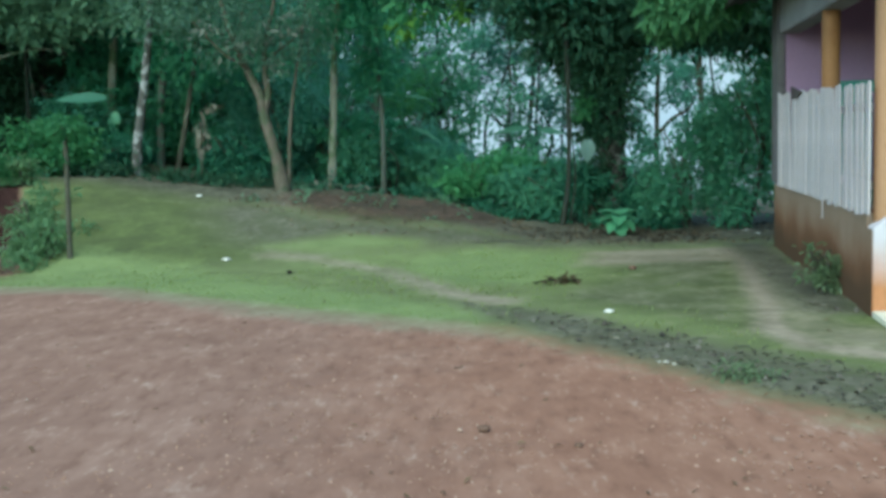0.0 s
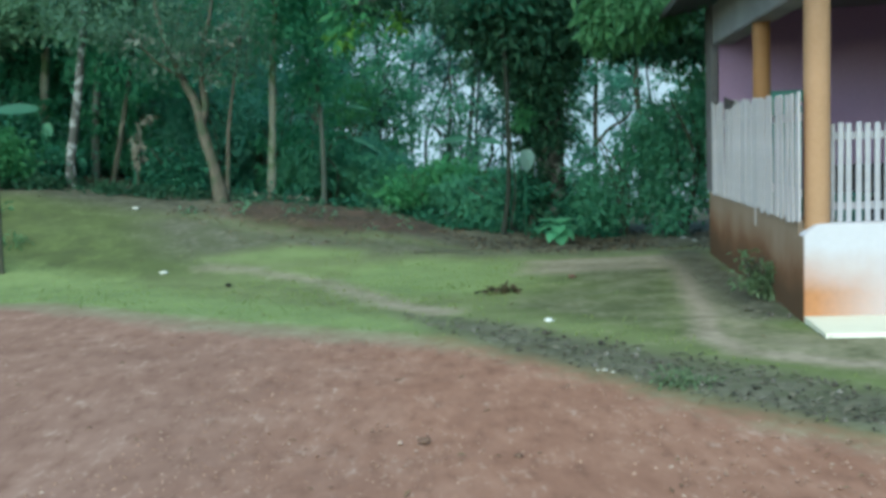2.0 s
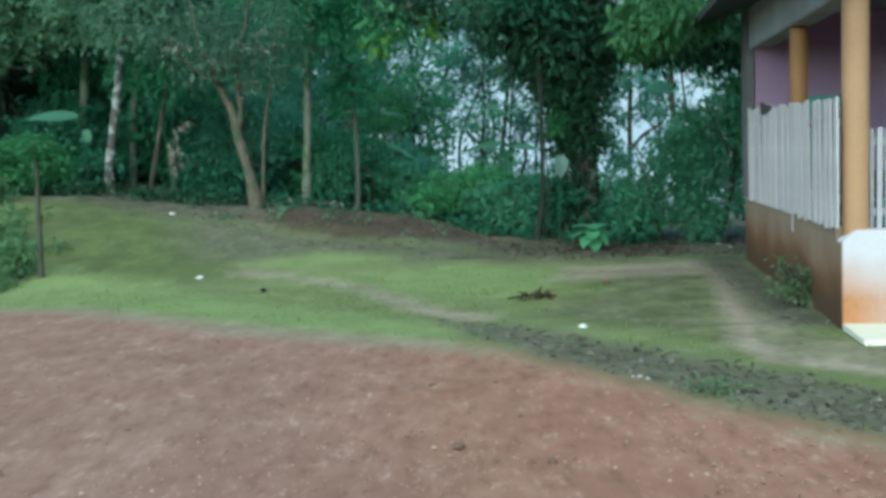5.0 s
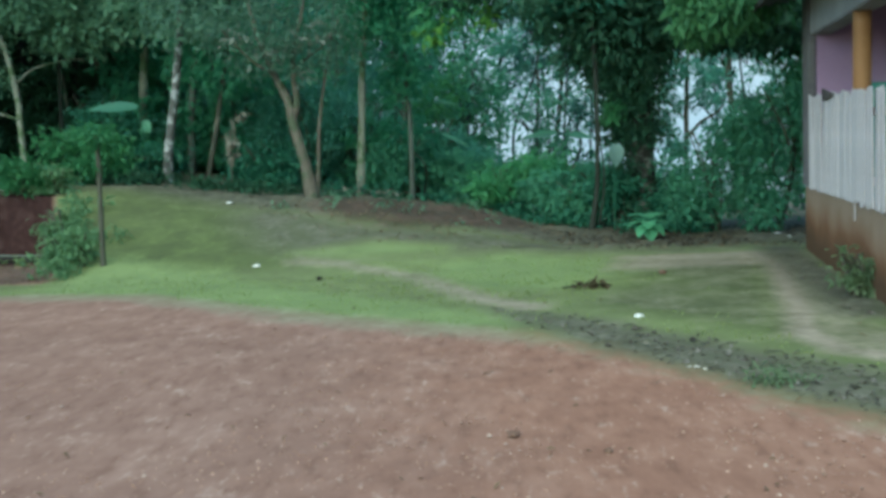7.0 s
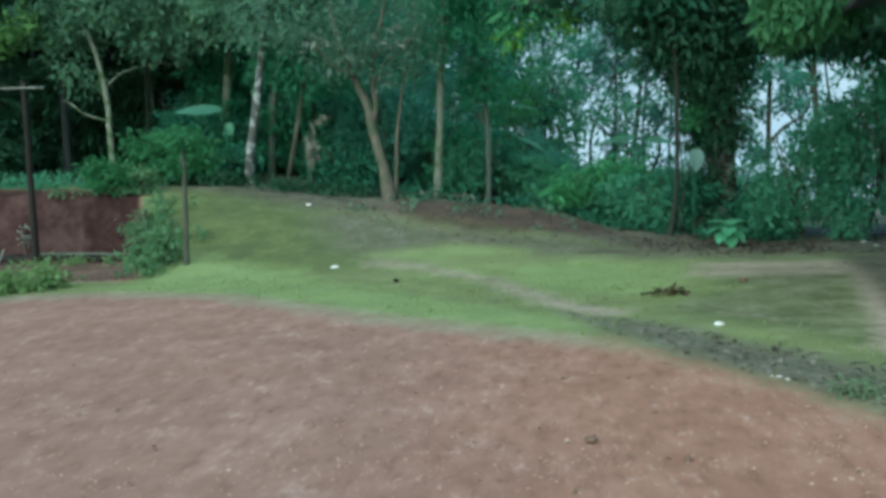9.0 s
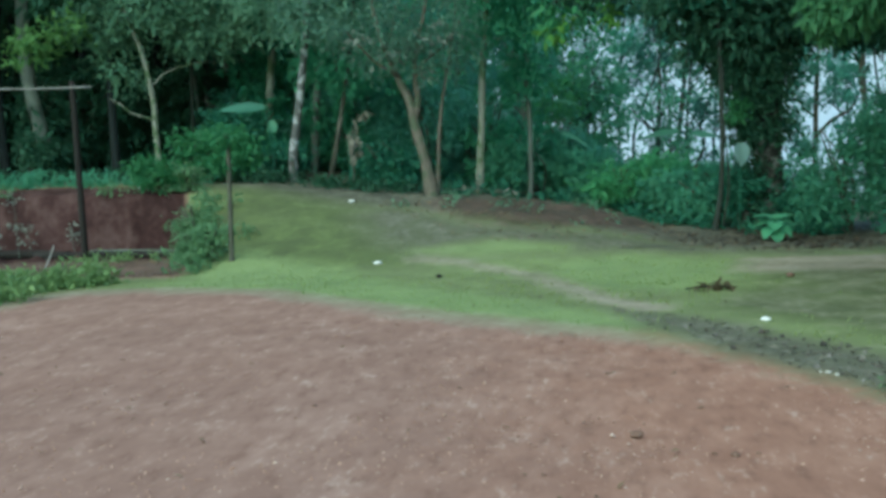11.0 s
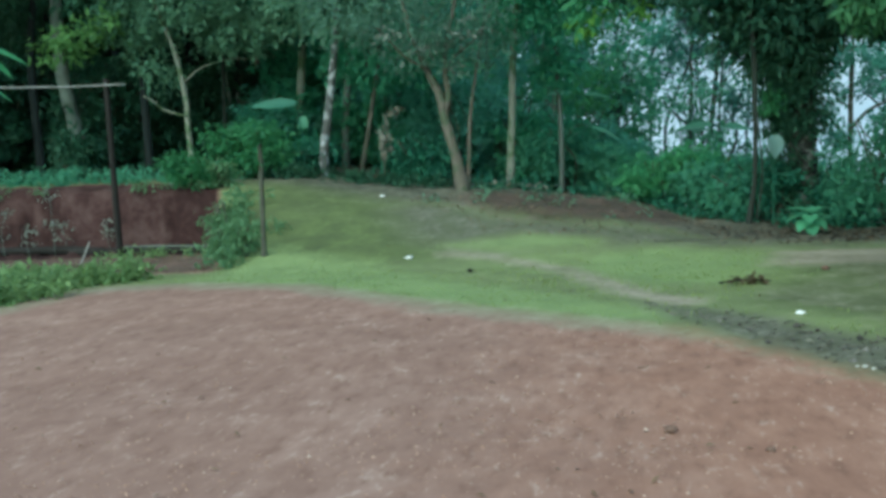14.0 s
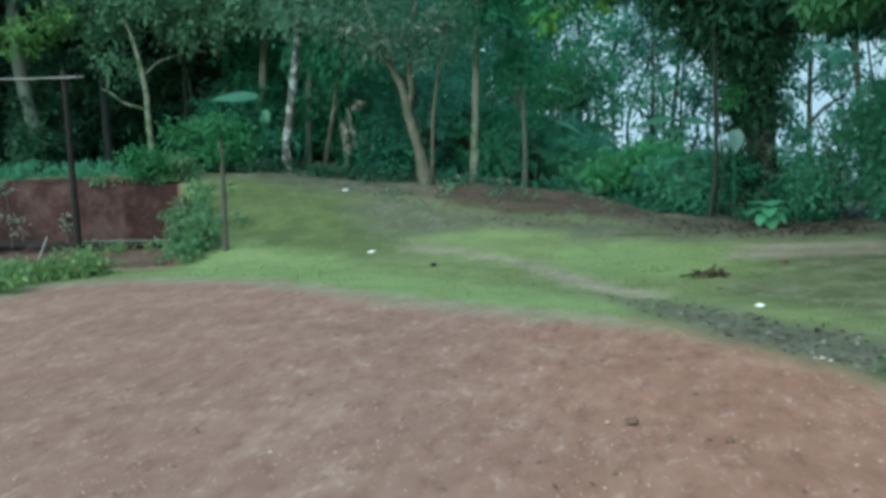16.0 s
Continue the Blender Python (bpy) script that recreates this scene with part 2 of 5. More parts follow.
def ground_material():
    """Red yard soil, short grass, leaf litter, bare red bank and trodden path, told apart by what covers the ground."""
    n = Nodes("earth_and_grass", 0.95, 0.15)
    at = n.where()
    cover = n.add("ShaderNodeAttribute")
    cover.attribute_name = "cover"
    sep = n.add("ShaderNodeSeparateColor")
    n.link(cover.outputs["Color"], sep.inputs[0])
    kinds = n.add("ShaderNodeAttribute")
    kinds.attribute_name = "tone"
    tone = n.add("ShaderNodeSeparateColor")
    n.link(kinds.outputs["Color"], tone.inputs[0])
    large, mid, fine, grit = n.noise(0.55, 4.0), n.noise(2.6, 5.0), n.noise(11.0, 5.0), n.noise(60.0, 3.0)

    def mask(sock, wob=0.55, lo=0.4, hi=0.6):
        v = n.calc("ADD", sock, n.calc("MULTIPLY", n.calc("SUBTRACT", n.calc("ADD", n.calc("MULTIPLY", mid, 0.6), n.calc("MULTIPLY", fine, 0.4)), 0.5), wob))
        return n.ramp(v, [(lo, 0.0), (hi, 1.0)])

    def swept(k, stretch):
        sweep = n.add("ShaderNodeMapping")
        sweep.inputs["Scale"].default_value = (1.0, stretch, 1.0)
        n.link(at, sweep.inputs["Vector"])
        return n.noise(k, 4.0, 0.6, sweep.outputs[0])

    broad, blot, spot, speck = swept(1.0, 0.7), swept(3.6, 0.56), swept(9.5, 0.4), swept(20.0, 0.36)
    mixed = n.calc("ADD", n.calc("MULTIPLY", broad, 0.3), n.calc("ADD", n.calc("MULTIPLY", blot, 0.36), n.calc("MULTIPLY", spot, 0.34)))
    soil = n.ramp(mixed, [(0.28, (0.142, 0.078, 0.063)), (0.5, (0.208, 0.122, 0.1)), (0.72, (0.3, 0.192, 0.163))])
    red = n.ramp(mixed, [(0.28, (0.146, 0.071, 0.052)), (0.5, (0.226, 0.119, 0.089)), (0.72, (0.315, 0.183, 0.142))])
    soil = n.mix(mask(tone.outputs[2], 0.9, 0.2, 0.8), soil, red)
    soil = n.mix(n.ramp(n.calc("ADD", n.calc("MULTIPLY", speck, 0.6), n.calc("MULTIPLY", blot, 0.4)), [(0.56, 0.0), (0.66, 0.52)]), soil, (0.40, 0.295, 0.255))
    soil = n.mix(n.ramp(spot, [(0.34, 0.35), (0.43, 0.0)]), soil, (0.13, 0.072, 0.055))
    sward = n.calc("ADD", n.calc("MULTIPLY", large, 0.4), n.calc("ADD", n.calc("MULTIPLY", mid, 0.4), n.calc("MULTIPLY", fine, 0.2)))
    grass = n.ramp(sward, [(0.32, (0.088, 0.098, 0.056)), (0.5, (0.128, 0.158, 0.074)), (0.66, (0.165, 0.215, 0.092))])
    olive = n.ramp(sward, [(0.34, (0.05, 0.06, 0.033)), (0.5, (0.083, 0.106, 0.046)), (0.64, (0.122, 0.157, 0.062))])
    lush = n.ramp(sward, [(0.34, (0.108, 0.148, 0.07)), (0.5, (0.142, 0.191, 0.085)), (0.66, (0.178, 0.233, 0.103))])
    grass = n.mix(mask(tone.outputs[0], 0.6, 0.25, 0.75), grass, olive)
    grass = n.mix(mask(tone.outputs[1], 0.6, 0.25, 0.75), grass, lush)
    litter = n.ramp(n.calc("ADD", n.calc("MULTIPLY", fine, 0.5), n.calc("MULTIPLY", mid, 0.5)),
                    [(0.34, (0.044, 0.045, 0.036)), (0.52, (0.088, 0.089, 0.069)), (0.66, (0.15, 0.149, 0.116))])
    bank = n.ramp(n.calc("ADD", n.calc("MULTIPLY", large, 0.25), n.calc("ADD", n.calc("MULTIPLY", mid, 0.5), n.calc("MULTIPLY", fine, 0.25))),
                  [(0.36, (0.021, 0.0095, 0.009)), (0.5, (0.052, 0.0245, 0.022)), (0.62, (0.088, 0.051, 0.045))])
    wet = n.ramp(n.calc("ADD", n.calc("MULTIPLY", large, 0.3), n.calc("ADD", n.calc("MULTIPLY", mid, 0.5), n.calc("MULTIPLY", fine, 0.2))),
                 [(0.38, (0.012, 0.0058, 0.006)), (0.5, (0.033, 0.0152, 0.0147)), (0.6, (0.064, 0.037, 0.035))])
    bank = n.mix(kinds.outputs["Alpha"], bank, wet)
    path = n.ramp(n.calc("ADD", n.calc("MULTIPLY", mid, 0.5), n.calc("MULTIPLY", fine, 0.5)),
                  [(0.32, (0.15, 0.131, 0.102)), (0.66, (0.278, 0.245, 0.2))])
    c = n.mix(mask(sep.outputs[0], 0.7, 0.28, 0.78), soil, grass)
    c = n.mix(mask(cover.outputs["Alpha"], 0.7, 0.3, 0.75), c, path)
    c = n.mix(mask(sep.outputs[1], 0.7, 0.3, 0.7), c, litter)
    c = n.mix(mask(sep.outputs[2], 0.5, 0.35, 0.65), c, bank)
    n.bump(n.calc("ADD", n.calc("MULTIPLY", spot, 0.6), n.calc("MULTIPLY", grit, 0.4)), 0.22, 0.015)
    return n.colour(c)


GROUND = ground_material()


# ---- mesh helpers ----
def mesh_of(name, verts, faces, mat, smooth=False):
    me = bpy.data.meshes.new(name)
    me.from_pydata(verts if isinstance(verts, list) else verts.tolist(), [], faces if isinstance(faces, list) else faces.tolist())
    me.materials.append(mat)
    if smooth:
        me.shade_smooth()
    return me


def part(name, me, parent, label="", m=None):
    ob = new(name, me)
    ob.parent = parent
    if m is not None:
        ob.matrix_basis = m
    return tagged(ob, label)


def thing(name, label, category, m=None, group="", kind=""):
    ob = new(name)
    if m is not None:
        ob.matrix_basis = m
    return tagged(ob, label, category, group, kind)


def box(name, x0, x1, y0, y1, z0, z1, mat, bevel=0.01):
    bm = bmesh.new()
    bmesh.ops.create_cube(bm, size=1.0, matrix=Matrix.Translation(((x0 + x1) / 2, (y0 + y1) / 2, (z0 + z1) / 2)) @ Matrix.Diagonal((x1 - x0, y1 - y0, z1 - z0, 1)))
    if bevel:
        bmesh.ops.bevel(bm, geom=bm.edges[:], offset=bevel, segments=2, affect="EDGES")
    me = bpy.data.meshes.new(name)
    bm.to_mesh(me)
    bm.free()
    me.materials.append(mat)
    return me


def smooth_line(points, radii, per=6):
    """Catmull-Rom through the points; radii run along."""
    p = [Vector(q) for q in points]
    p = [p[0] * 2 - p[1]] + p + [p[-1] * 2 - p[-2]]
    out, rad = [], []
    for i in range(1, len(p) - 2):
        for k in range(per):
            t = k / per
            a, b, c, d = p[i - 1:i + 3]
            out.append(0.5 * (2 * b + (c - a) * t + (2 * a - 5 * b + 4 * c - d) * t * t + (3 * b - a - 3 * c + d) * t ** 3))
            rad.append(radii[i - 1] * (1 - t) + radii[i] * t)
    return out + [p[-2]], rad + [radii[-1]]


def tubes(name, limbs, mat, sides=9, seed=1, knobs=0.12, wobble=0.0):
    """One mesh of tapered limbs. limbs: (points, radii)."""
    rng = random.Random(seed)
    verts, faces = [], []
    for points, radii in limbs:
        line, rad = smooth_line(points, radii)
        side = Vector((1, 0.3, 0)).normalized()
        start = len(verts)
        for i, (q, r) in enumerate(zip(line, rad)):
            go = (line[min(i + 1, len(line) - 1)] - line[max(i - 1, 0)]).normalized()
            side = (side - go * side.dot(go)).normalized()
            other = go.cross(side)
            off = Vector((rng.uniform(-1, 1), rng.uniform(-1, 1), 0)) * wobble
            for k in range(sides):
                a = 2 * math.pi * k / sides
                rr = r * (1 + knobs * noise.noise(Vector((math.cos(a) * 1.7 + seed, math.sin(a) * 1.7, i * 0.45))) + rng.uniform(-0.3, 0.3) * knobs)
                verts.append(tuple(q + off + side * math.cos(a) * rr + other * math.sin(a) * rr))
        for i in range(len(line) - 1):
            for k in range(sides):
                a, b = start + i * sides + k, start + i * sides + (k + 1) % sides
                faces.append((a, b, b + sides, a + sides))
        faces.append(tuple(start + k for k in reversed(range(sides))))
        faces.append(tuple(start + (len(line) - 1) * sides + k for k in range(sides)))
    return mesh_of(name, verts, faces, mat, True)


def foliage(name, blobs, size, mat, seed, aspect=0.42, droop=0.35, clump=24, spread=0.15):
    """Leaves in twig clumps inside ellipsoids. blobs: (x, y, z, rx, ry, rz, leaves)."""
    rng = np.random.default_rng(seed)
    cs = []
    for x, y, z, rx, ry, rz, count in blobs:
        twigs = max(3, count // clump)
        d = rng.normal(size=(twigs, 3))
        d /= np.linalg.norm(d, axis=1)[:, None]
        d *= rng.uniform(0.15, 1.0, twigs)[:, None] ** 0.45
        pick = rng.integers(0, twigs, count)
        q = d[pick] * (rx, ry, rz) + rng.normal(size=(count, 3)) * min(spread, 0.45 * min(rx, ry)) * (1, 1, 0.7)
        cs.append(np.concatenate([q + (x, y, z), q], 1))
    cs = np.concatenate(cs)
    c, out = cs[:, :3], cs[:, 3:]
    out = out / (np.linalg.norm(out, axis=1)[:, None] + 1e-6)
    k = len(c)
    axis = rng.normal(size=(k, 3)) * 0.7 + out * 0.6
    axis[:, 2] -= droop
    axis /= np.linalg.norm(axis, axis=1)[:, None]
    up = rng.normal(size=(k, 3)) * 0.55 + (0, 0, 1) + out * 0.3
    side = np.cross(axis, up)
    side /= np.linalg.norm(side, axis=1)[:, None] + 1e-6
    nor = np.cross(side, axis)
    ln = (size * rng.uniform(0.6, 1.35, k))[:, None]
    w = ln * aspect * 0.5
    v = np.stack([c, c + axis * ln * 0.45 + side * w + nor * w * 0.35, c + axis * ln - nor * ln * 0.08, c + axis * ln * 0.45 - side * w + nor * w * 0.35], 1).reshape(-1, 3)
    i = np.arange(k)[:, None] * 4
    f = np.concatenate([i + (0, 1, 2), i + (0, 2, 3)], 0)
    return mesh_of(name, v, f, mat)


def big_leaf(name, length, width, mat, bend=0.25, lobes=0):
    """A broad leaf with a midrib, arched along its length, from the origin along +y."""
    rows, verts, faces = 9, [], []
    for i in range(rows):
        t = i / (rows - 1)
        w = width * 0.5 * math.sin(math.pi * min(1, 0.08 + t * 0.95)) ** 0.7 * (1 - 0.3 * t)
        if lobes and i % 2:
            w *= 0.55
        y, z = length * t, -bend * length * t * t
        for s in (-1, -0.5, 0, 0.5, 1):
            verts.append((s * w, y - abs(s) * 0.1 * length * (1 if lobes else 0), z + abs(s) * w * 0.25 + 0.004))
    for i in range(rows - 1):
        for k in range(4):
            a = i * 5 + k
            faces.append((a, a + 1, a + 6, a + 5))
    return mesh_of(name, verts, faces, mat, True)


def lump(name, size, mat, seed, flat=0.6, cuts=2):
    bm = bmesh.new()
    bmesh.ops.create_icosphere(bm, subdivisions=cuts, radius=size)
    for v in bm.verts:
        v.co *= 1 + 0.35 * noise.noise(v.co * (1.6 / size) + Vector((seed, seed * 2, 0)))
        v.co.z *= flat
    me = bpy.data.meshes.new(name)
    bm.to_mesh(me)
    bm.free()
    me.materials.append(mat)
    me.shade_smooth()
    return me


# ---- the lie of the land ----
def ease(a, b, x):
    u = np.clip((np.asarray(x, float) - a) / (b - a), 0, 1)
    return u * u * (3 - 2 * u)


def land(x, y):
    """Height of the ground: a level yard, a rising bank behind it, a dug-out pit on one side, woods falling away on the other."""
    x, y = np.asarray(x, float), np.asarray(y, float)
    crest = np.interp(x, [-9, -5.5, -3.5, -2, 0, 1.2, 3], [1.15, 1.05, 0.8, 0.7, 0.45, 0.1, 0.0])
    rise = crest * ease(11.6, 16.3, y)
    edge = np.interp(y, [11.8, 12.3, 15.2, 15.6], [-4.9, -5.0, -6.4, -30.0])
    inside = ease(edge - 0.28, edge + 0.28, x)
    cut = ease(15.15, 15.5, y + 0.13 * np.sin(x * 2.3) + 0.08 * np.sin(x * 5.1) + 0.06 * np.sin(x * 11.7) + 0.04 * np.sin(x * 19.3))
    h = rise * np.maximum(inside, np.where(x < -6.0, cut, 0.0))
    far = np.hypot(x, np.maximum(y, 0))
    beyond = np.maximum(y - 17.0, 0)
    hill = ease(-0.075, -0.15, x / np.maximum(far, 1.0))
    h = h + hill * (0.03 * np.minimum(beyond, 30) + 0.28 * np.clip(beyond - 8, 0, 45)) - (1 - hill) * 0.07 * beyond - hill * 0.1 * np.maximum(beyond - 90, 0)
    return h


def ground_at(x, y):
    return float(land(x, y))


def inside_of(px, py, ring, soft):
    """How far points lie inside a closed ring of corners: 0 outside, 1 inside, soft at the rim."""
    ins = np.zeros(px.shape, bool)
    d = np.full(px.shape, 1e9)
    for (ax, ay), (bx, by) in zip(ring, ring[1:] + ring[:1]):
        ins ^= ((ay > py) != (by > py)) & (px < (bx - ax) * (py - ay) / (by - ay + 1e-12) + ax)
        t = np.clip(((px - ax) * (bx - ax) + (py - ay) * (by - ay)) / ((bx - ax) ** 2 + (by - ay) ** 2), 0, 1)
        d = np.minimum(d, np.hypot(px - ax - t * (bx - ax), py - ay - t * (by - ay)))
    return np.clip(0.5 + np.where(ins, d, -d) / soft, 0, 1)


def beside(px, py, line, width, soft):
    d = np.full(px.shape, 1e9)
    for (ax, ay), (bx, by) in zip(line, line[1:]):
        t = np.clip(((px - ax) * (bx - ax) + (py - ay) * (by - ay)) / ((bx - ax) ** 2 + (by - ay) ** 2), 0, 1)
        d = np.minimum(d, np.hypot(px - ax - t * (bx - ax), py - ay - t * (by - ay)))
    return np.clip(0.5 + (width - d) / soft, 0, 1)


PORCH = [(3.10, 6.88), (9.6, 5.73), (10.6, 12.0), (4.2, 13.0), (3.25, 7.6)]
YARD = [(-40, -40), (-40, 2), (-12, 4.5), (-7.4, 7.6), (-6.5, 9.2), (-6.4, 10.2), (-6.0, 10.65), (-5.2, 10.9), (-3.6, 10.45), (-1.92, 9.06), (-0.9, 8.31),
        (-0.13, 7.8), (0.6, 7.4), (0.9, 7.0), (1.14, 6.58), (1.58, 5.77), (1.8, 5.39), (2.12, 4.98), (2.4, 4.57), (3.2, 3.5), (5, 1.8), (9, -1), (9, -40)]
STRIP = [(-0.2, 9.5), (0.45, 8.8), (1.06, 8.3), (1.62, 7.5), (2.06, 6.8), (2.47, 6.26), (2.93, 5.6), (3.6, 4.9), (3.0, 4.3), (2.28, 4.65), (1.8, 5.3), (1.45, 5.85), (1.0, 6.65), (0.68, 7.25), (0.25, 8.1)]
MOUND = [(-3.0, 15.2), (-2.6, 16.2), (-1.7, 16.4), (-0.4, 16.9), (0.62, 16.2), (1.6, 15.6), (0.93, 14.0), (-0.18, 13.9), (-1.28, 13.7), (-1.94, 14.0)]
PIT = [(-30, 11.9), (-5.35, 12.0), (-5.4, 12.8), (-6.45, 15.2), (-6.6, 15.7), (-30, 15.95)]


def cover_of(x, y):
    yard = inside_of(x, y, YARD, 1.15)
    strip = 0.66 * inside_of(x, y, STRIP, 0.6)
    trail = beside(x, y, [(-2.2, 12.6), (-1.61, 12.37), (-0.8, 11.6), (0.1, 9.5), (0.5, 8.9)], 0.22, 0.6)
    lane = beside(x, y, [(1.9, 12.2), (2.6, 12.3), (3.5, 12.2), (3.4, 11.0), (3.05, 9.6), (2.8, 8.5), (2.45, 7.3), (2.5, 6.6), (3.0, 6.1), (4.2, 5.5)], 0.15, 0.45)
    mound = inside_of(x, y, MOUND, 1.3)
    woods = np.clip((y - np.interp(x, [-9, -5.5, -3, -1, 1, 2, 3, 6], [15.9, 15.25, 14.3, 13.9, 13.2, 12.6, 12.4, 12.4])) / 2.2 + 0.25, 0, 1)
    slope_litter = 0.64 * inside_of(x, y, [(-3.9, 14.4), (-3.2, 13.2), (-2.4, 12.7), (-1.5, 12.3), (0.4, 12.7), (1.6, 12.6), (3.2, 12.2), (3.0, 13.4), (0.5, 14.4), (-1.6, 14.6), (-2.2, 15.2), (-3.4, 15.8)], 1.4)
    wall_foot = 0.7 * beside(x, y, [(3.2, 8.0), (3.9, 12.6)], 0.42, 0.7)
    pit = inside_of(x, y, PIT, 0.3)
    grass = (1 - yard) * (1 - pit)
    slope = inside_of(x, y, [(-6.2, 14.6), (-4.4, 13.4), (-2.6, 12.7), (-1.3, 11.9), (-0.2, 10.2), (0.3, 9.6), (0.0, 11.0), (-0.6, 12.6), (1.2, 13.0), (0.6, 14.0), (-2.2, 14.6), (-3.4, 15.6), (-6.0, 16.5)], 1.2)
    worn = inside_of(x, y, [(0.4, 9.0), (1.5, 10.4), (1.9, 12.2), (4.4, 12.8), (3.3, 7.9), (3.6, 5.0), (2.4, 5.6), (1.9, 7.0), (1.2, 8.2)], 1.3)
    patch = inside_of(x, y, [(-2.3, 13.0), (-1.2, 13.5), (-0.3, 13.3), (-0.4, 12.9), (-1.5, 12.75)], 0.5)
    litter = np.maximum.reduce([strip, woods * (1 - 0.8 * patch), slope_litter * (1 - 0.8 * patch), wall_foot, slope * 0.3, worn * 0.4 * (1 - lane)]) * (1 - pit)
    litter = np.maximum(litter, 0.5 * pit * ease(14.7, 14.2, y))
    # Darker, browner ground round the great tree.
    tree_foot = inside_of(x, y, [(0.5, 14.8), (1.4, 13.5), (2.6, 13.0), (4.6, 12.9), (6.0, 15.0), (1.0, 16.5)], 1.0)
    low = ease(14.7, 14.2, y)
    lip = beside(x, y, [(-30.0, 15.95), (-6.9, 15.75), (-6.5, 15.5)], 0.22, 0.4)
    # Last term paints the wood's shade onto the hill floor as dark earth.
    bank = np.maximum.reduce([0.53 * mound, pit * (1 - 0.5 * low), 0.36 * tree_foot, 0.7 * lip, 0.8 * ease(19.0, 22.0, y) * ease(-3.0, -6.0, x)])
    lush = np.maximum(inside_of(x, y, [(-0.5, 11.5), (-0.2, 12.3), (0.5, 12.75), (1.57, 12.3), (1.6, 11.0), (0.97, 9.9), (0.1, 10.0)], 0.8),
                      inside_of(x, y, [(-5.0, 13.2), (-5.2, 12.4), (-5.0, 11.0), (-3.6, 10.5), (-1.9, 9.2), (-0.1, 7.9), (0.5, 8.1), (-0.6, 9.5), (-2.0, 10.7), (-3.2, 12.2)], 1.0))
    lush = np.maximum(lush, 0.6 * patch)
    edge = 4 * yard * (1 - yard) * (1 - strip)
    bare = np.maximum(0.68 * inside_of(x, y, [(1.3, 11.0), (1.8, 12.5), (4.0, 12.5), (3.6, 10.9), (2.5, 10.9)], 0.9), 0.55 * inside_of(x, y, [(2.2, 6.6), (2.6, 9.0), (3.1, 11.0), (3.7, 11.0), (3.2, 7.4), (6.0, 6.0), (6.0, 4.6), (3.2, 5.2)], 0.8))
    olive = np.maximum(inside_of(x, y, [(-6.4, 16.6), (-5.6, 13.4), (-4.6, 12.2), (-3.3, 11.9), (-2.3, 12.4), (-2.7, 13.6), (-3.6, 15.0), (-4.6, 16.6)], 1.6),
                       0.85 * inside_of(x, y, [(0.9, 8.8), (1.9, 7.4), (2.4, 5.9), (3.2, 5.0), (6.0, 4.0), (6.0, 6.2), (3.3, 7.8), (3.9, 12.2), (1.9, 12.0)], 1.0))
    # Yard soil turns redder brown from left to right.
    browner = np.clip(0.5 + (x + 0.3) / 3.0, 0, 1)
    path = np.maximum.reduce([0.5 * edge, 0.92 * trail * (1 - 0.3 * slope), lane, worn * 0.36, bare, 0.3 * grass * (1 - lush) * (1 - slope)]) * (1 - lip)
    return (grass, litter, bank, path), (olive, lush, browner, pit)


def axis_lines(lo, hi, step, reach):
    mid = np.arange(lo, hi + 1e-6, step)
    grow = np.cumsum(step * 1.22 ** np.arange(1, 46))
    grow = grow[grow < reach]
    return np.concatenate([(lo - grow)[::-1], mid, hi + grow])


def build_ground():
    xs, ys = axis_lines(-13.5, 6.5, 0.075, 3500), axis_lines(2.5, 20.0, 0.075, 3500)
    gx, gy = np.meshgrid(xs, ys)
    gz = land(gx, gy)
    (grass, litter, bank, path), tones = cover_of(gx, gy)
    near = (np.abs(gx) < 16) & (gy > 0) & (gy < 24)
    bumps = np.zeros(gx.shape)
    for j, i in zip(*np.nonzero(near)):
        p = Vector((gx[j, i], gy[j, i], 0))
        bumps[j, i] = 0.02 * noise.noise(p * 0.9) + (0.012 * noise.noise(p * 3.1) + 0.010 * noise.noise(p * 8.0) * (0.4 + bank[j, i] * 2)) * (0.2 + 0.8 * min(1, grass[j, i] + bank[j, i]))
    for j, i in zip(*np.nonzero(near & (bank > 0.2) & (bank < 0.56) & (gx > -3.6) & (gy < 17))):
        p = Vector((gx[j, i], gy[j, i], 5.0))
        bumps[j, i] += min(1.0, (bank[j, i] - 0.2) * 5) * 0.03 * max(0.0, noise.noise(p * 2.1) + 0.5 * noise.noise(p * 5.0))
    gz = gz + bumps + bank * 3 * np.abs(bumps)
    verts = np.stack([gx, gy, gz], -1).reshape(-1, 3)
    w, h = len(xs), len(ys)
    a = (np.arange(h - 1)[:, None] * w + np.arange(w - 1)[None]).reshape(-1, 1)
    me = mesh_of("ground", verts, a + (0, 1, w + 1, w), GROUND, True)
    att = me.color_attributes.new("cover", "FLOAT_COLOR", "POINT")
    att.data.foreach_set("color", np.stack([grass, litter, bank, path], -1).astype(np.float32).ravel())
    att = me.color_attributes.new("tone", "FLOAT_COLOR", "POINT")
    att.data.foreach_set("color", np.stack(tones, -1).astype(np.float32).ravel())
    tagged(new("ground", me), "red earth yard with short grass, leaf litter and a cut bank", "ground", kind="structure")


build_ground()


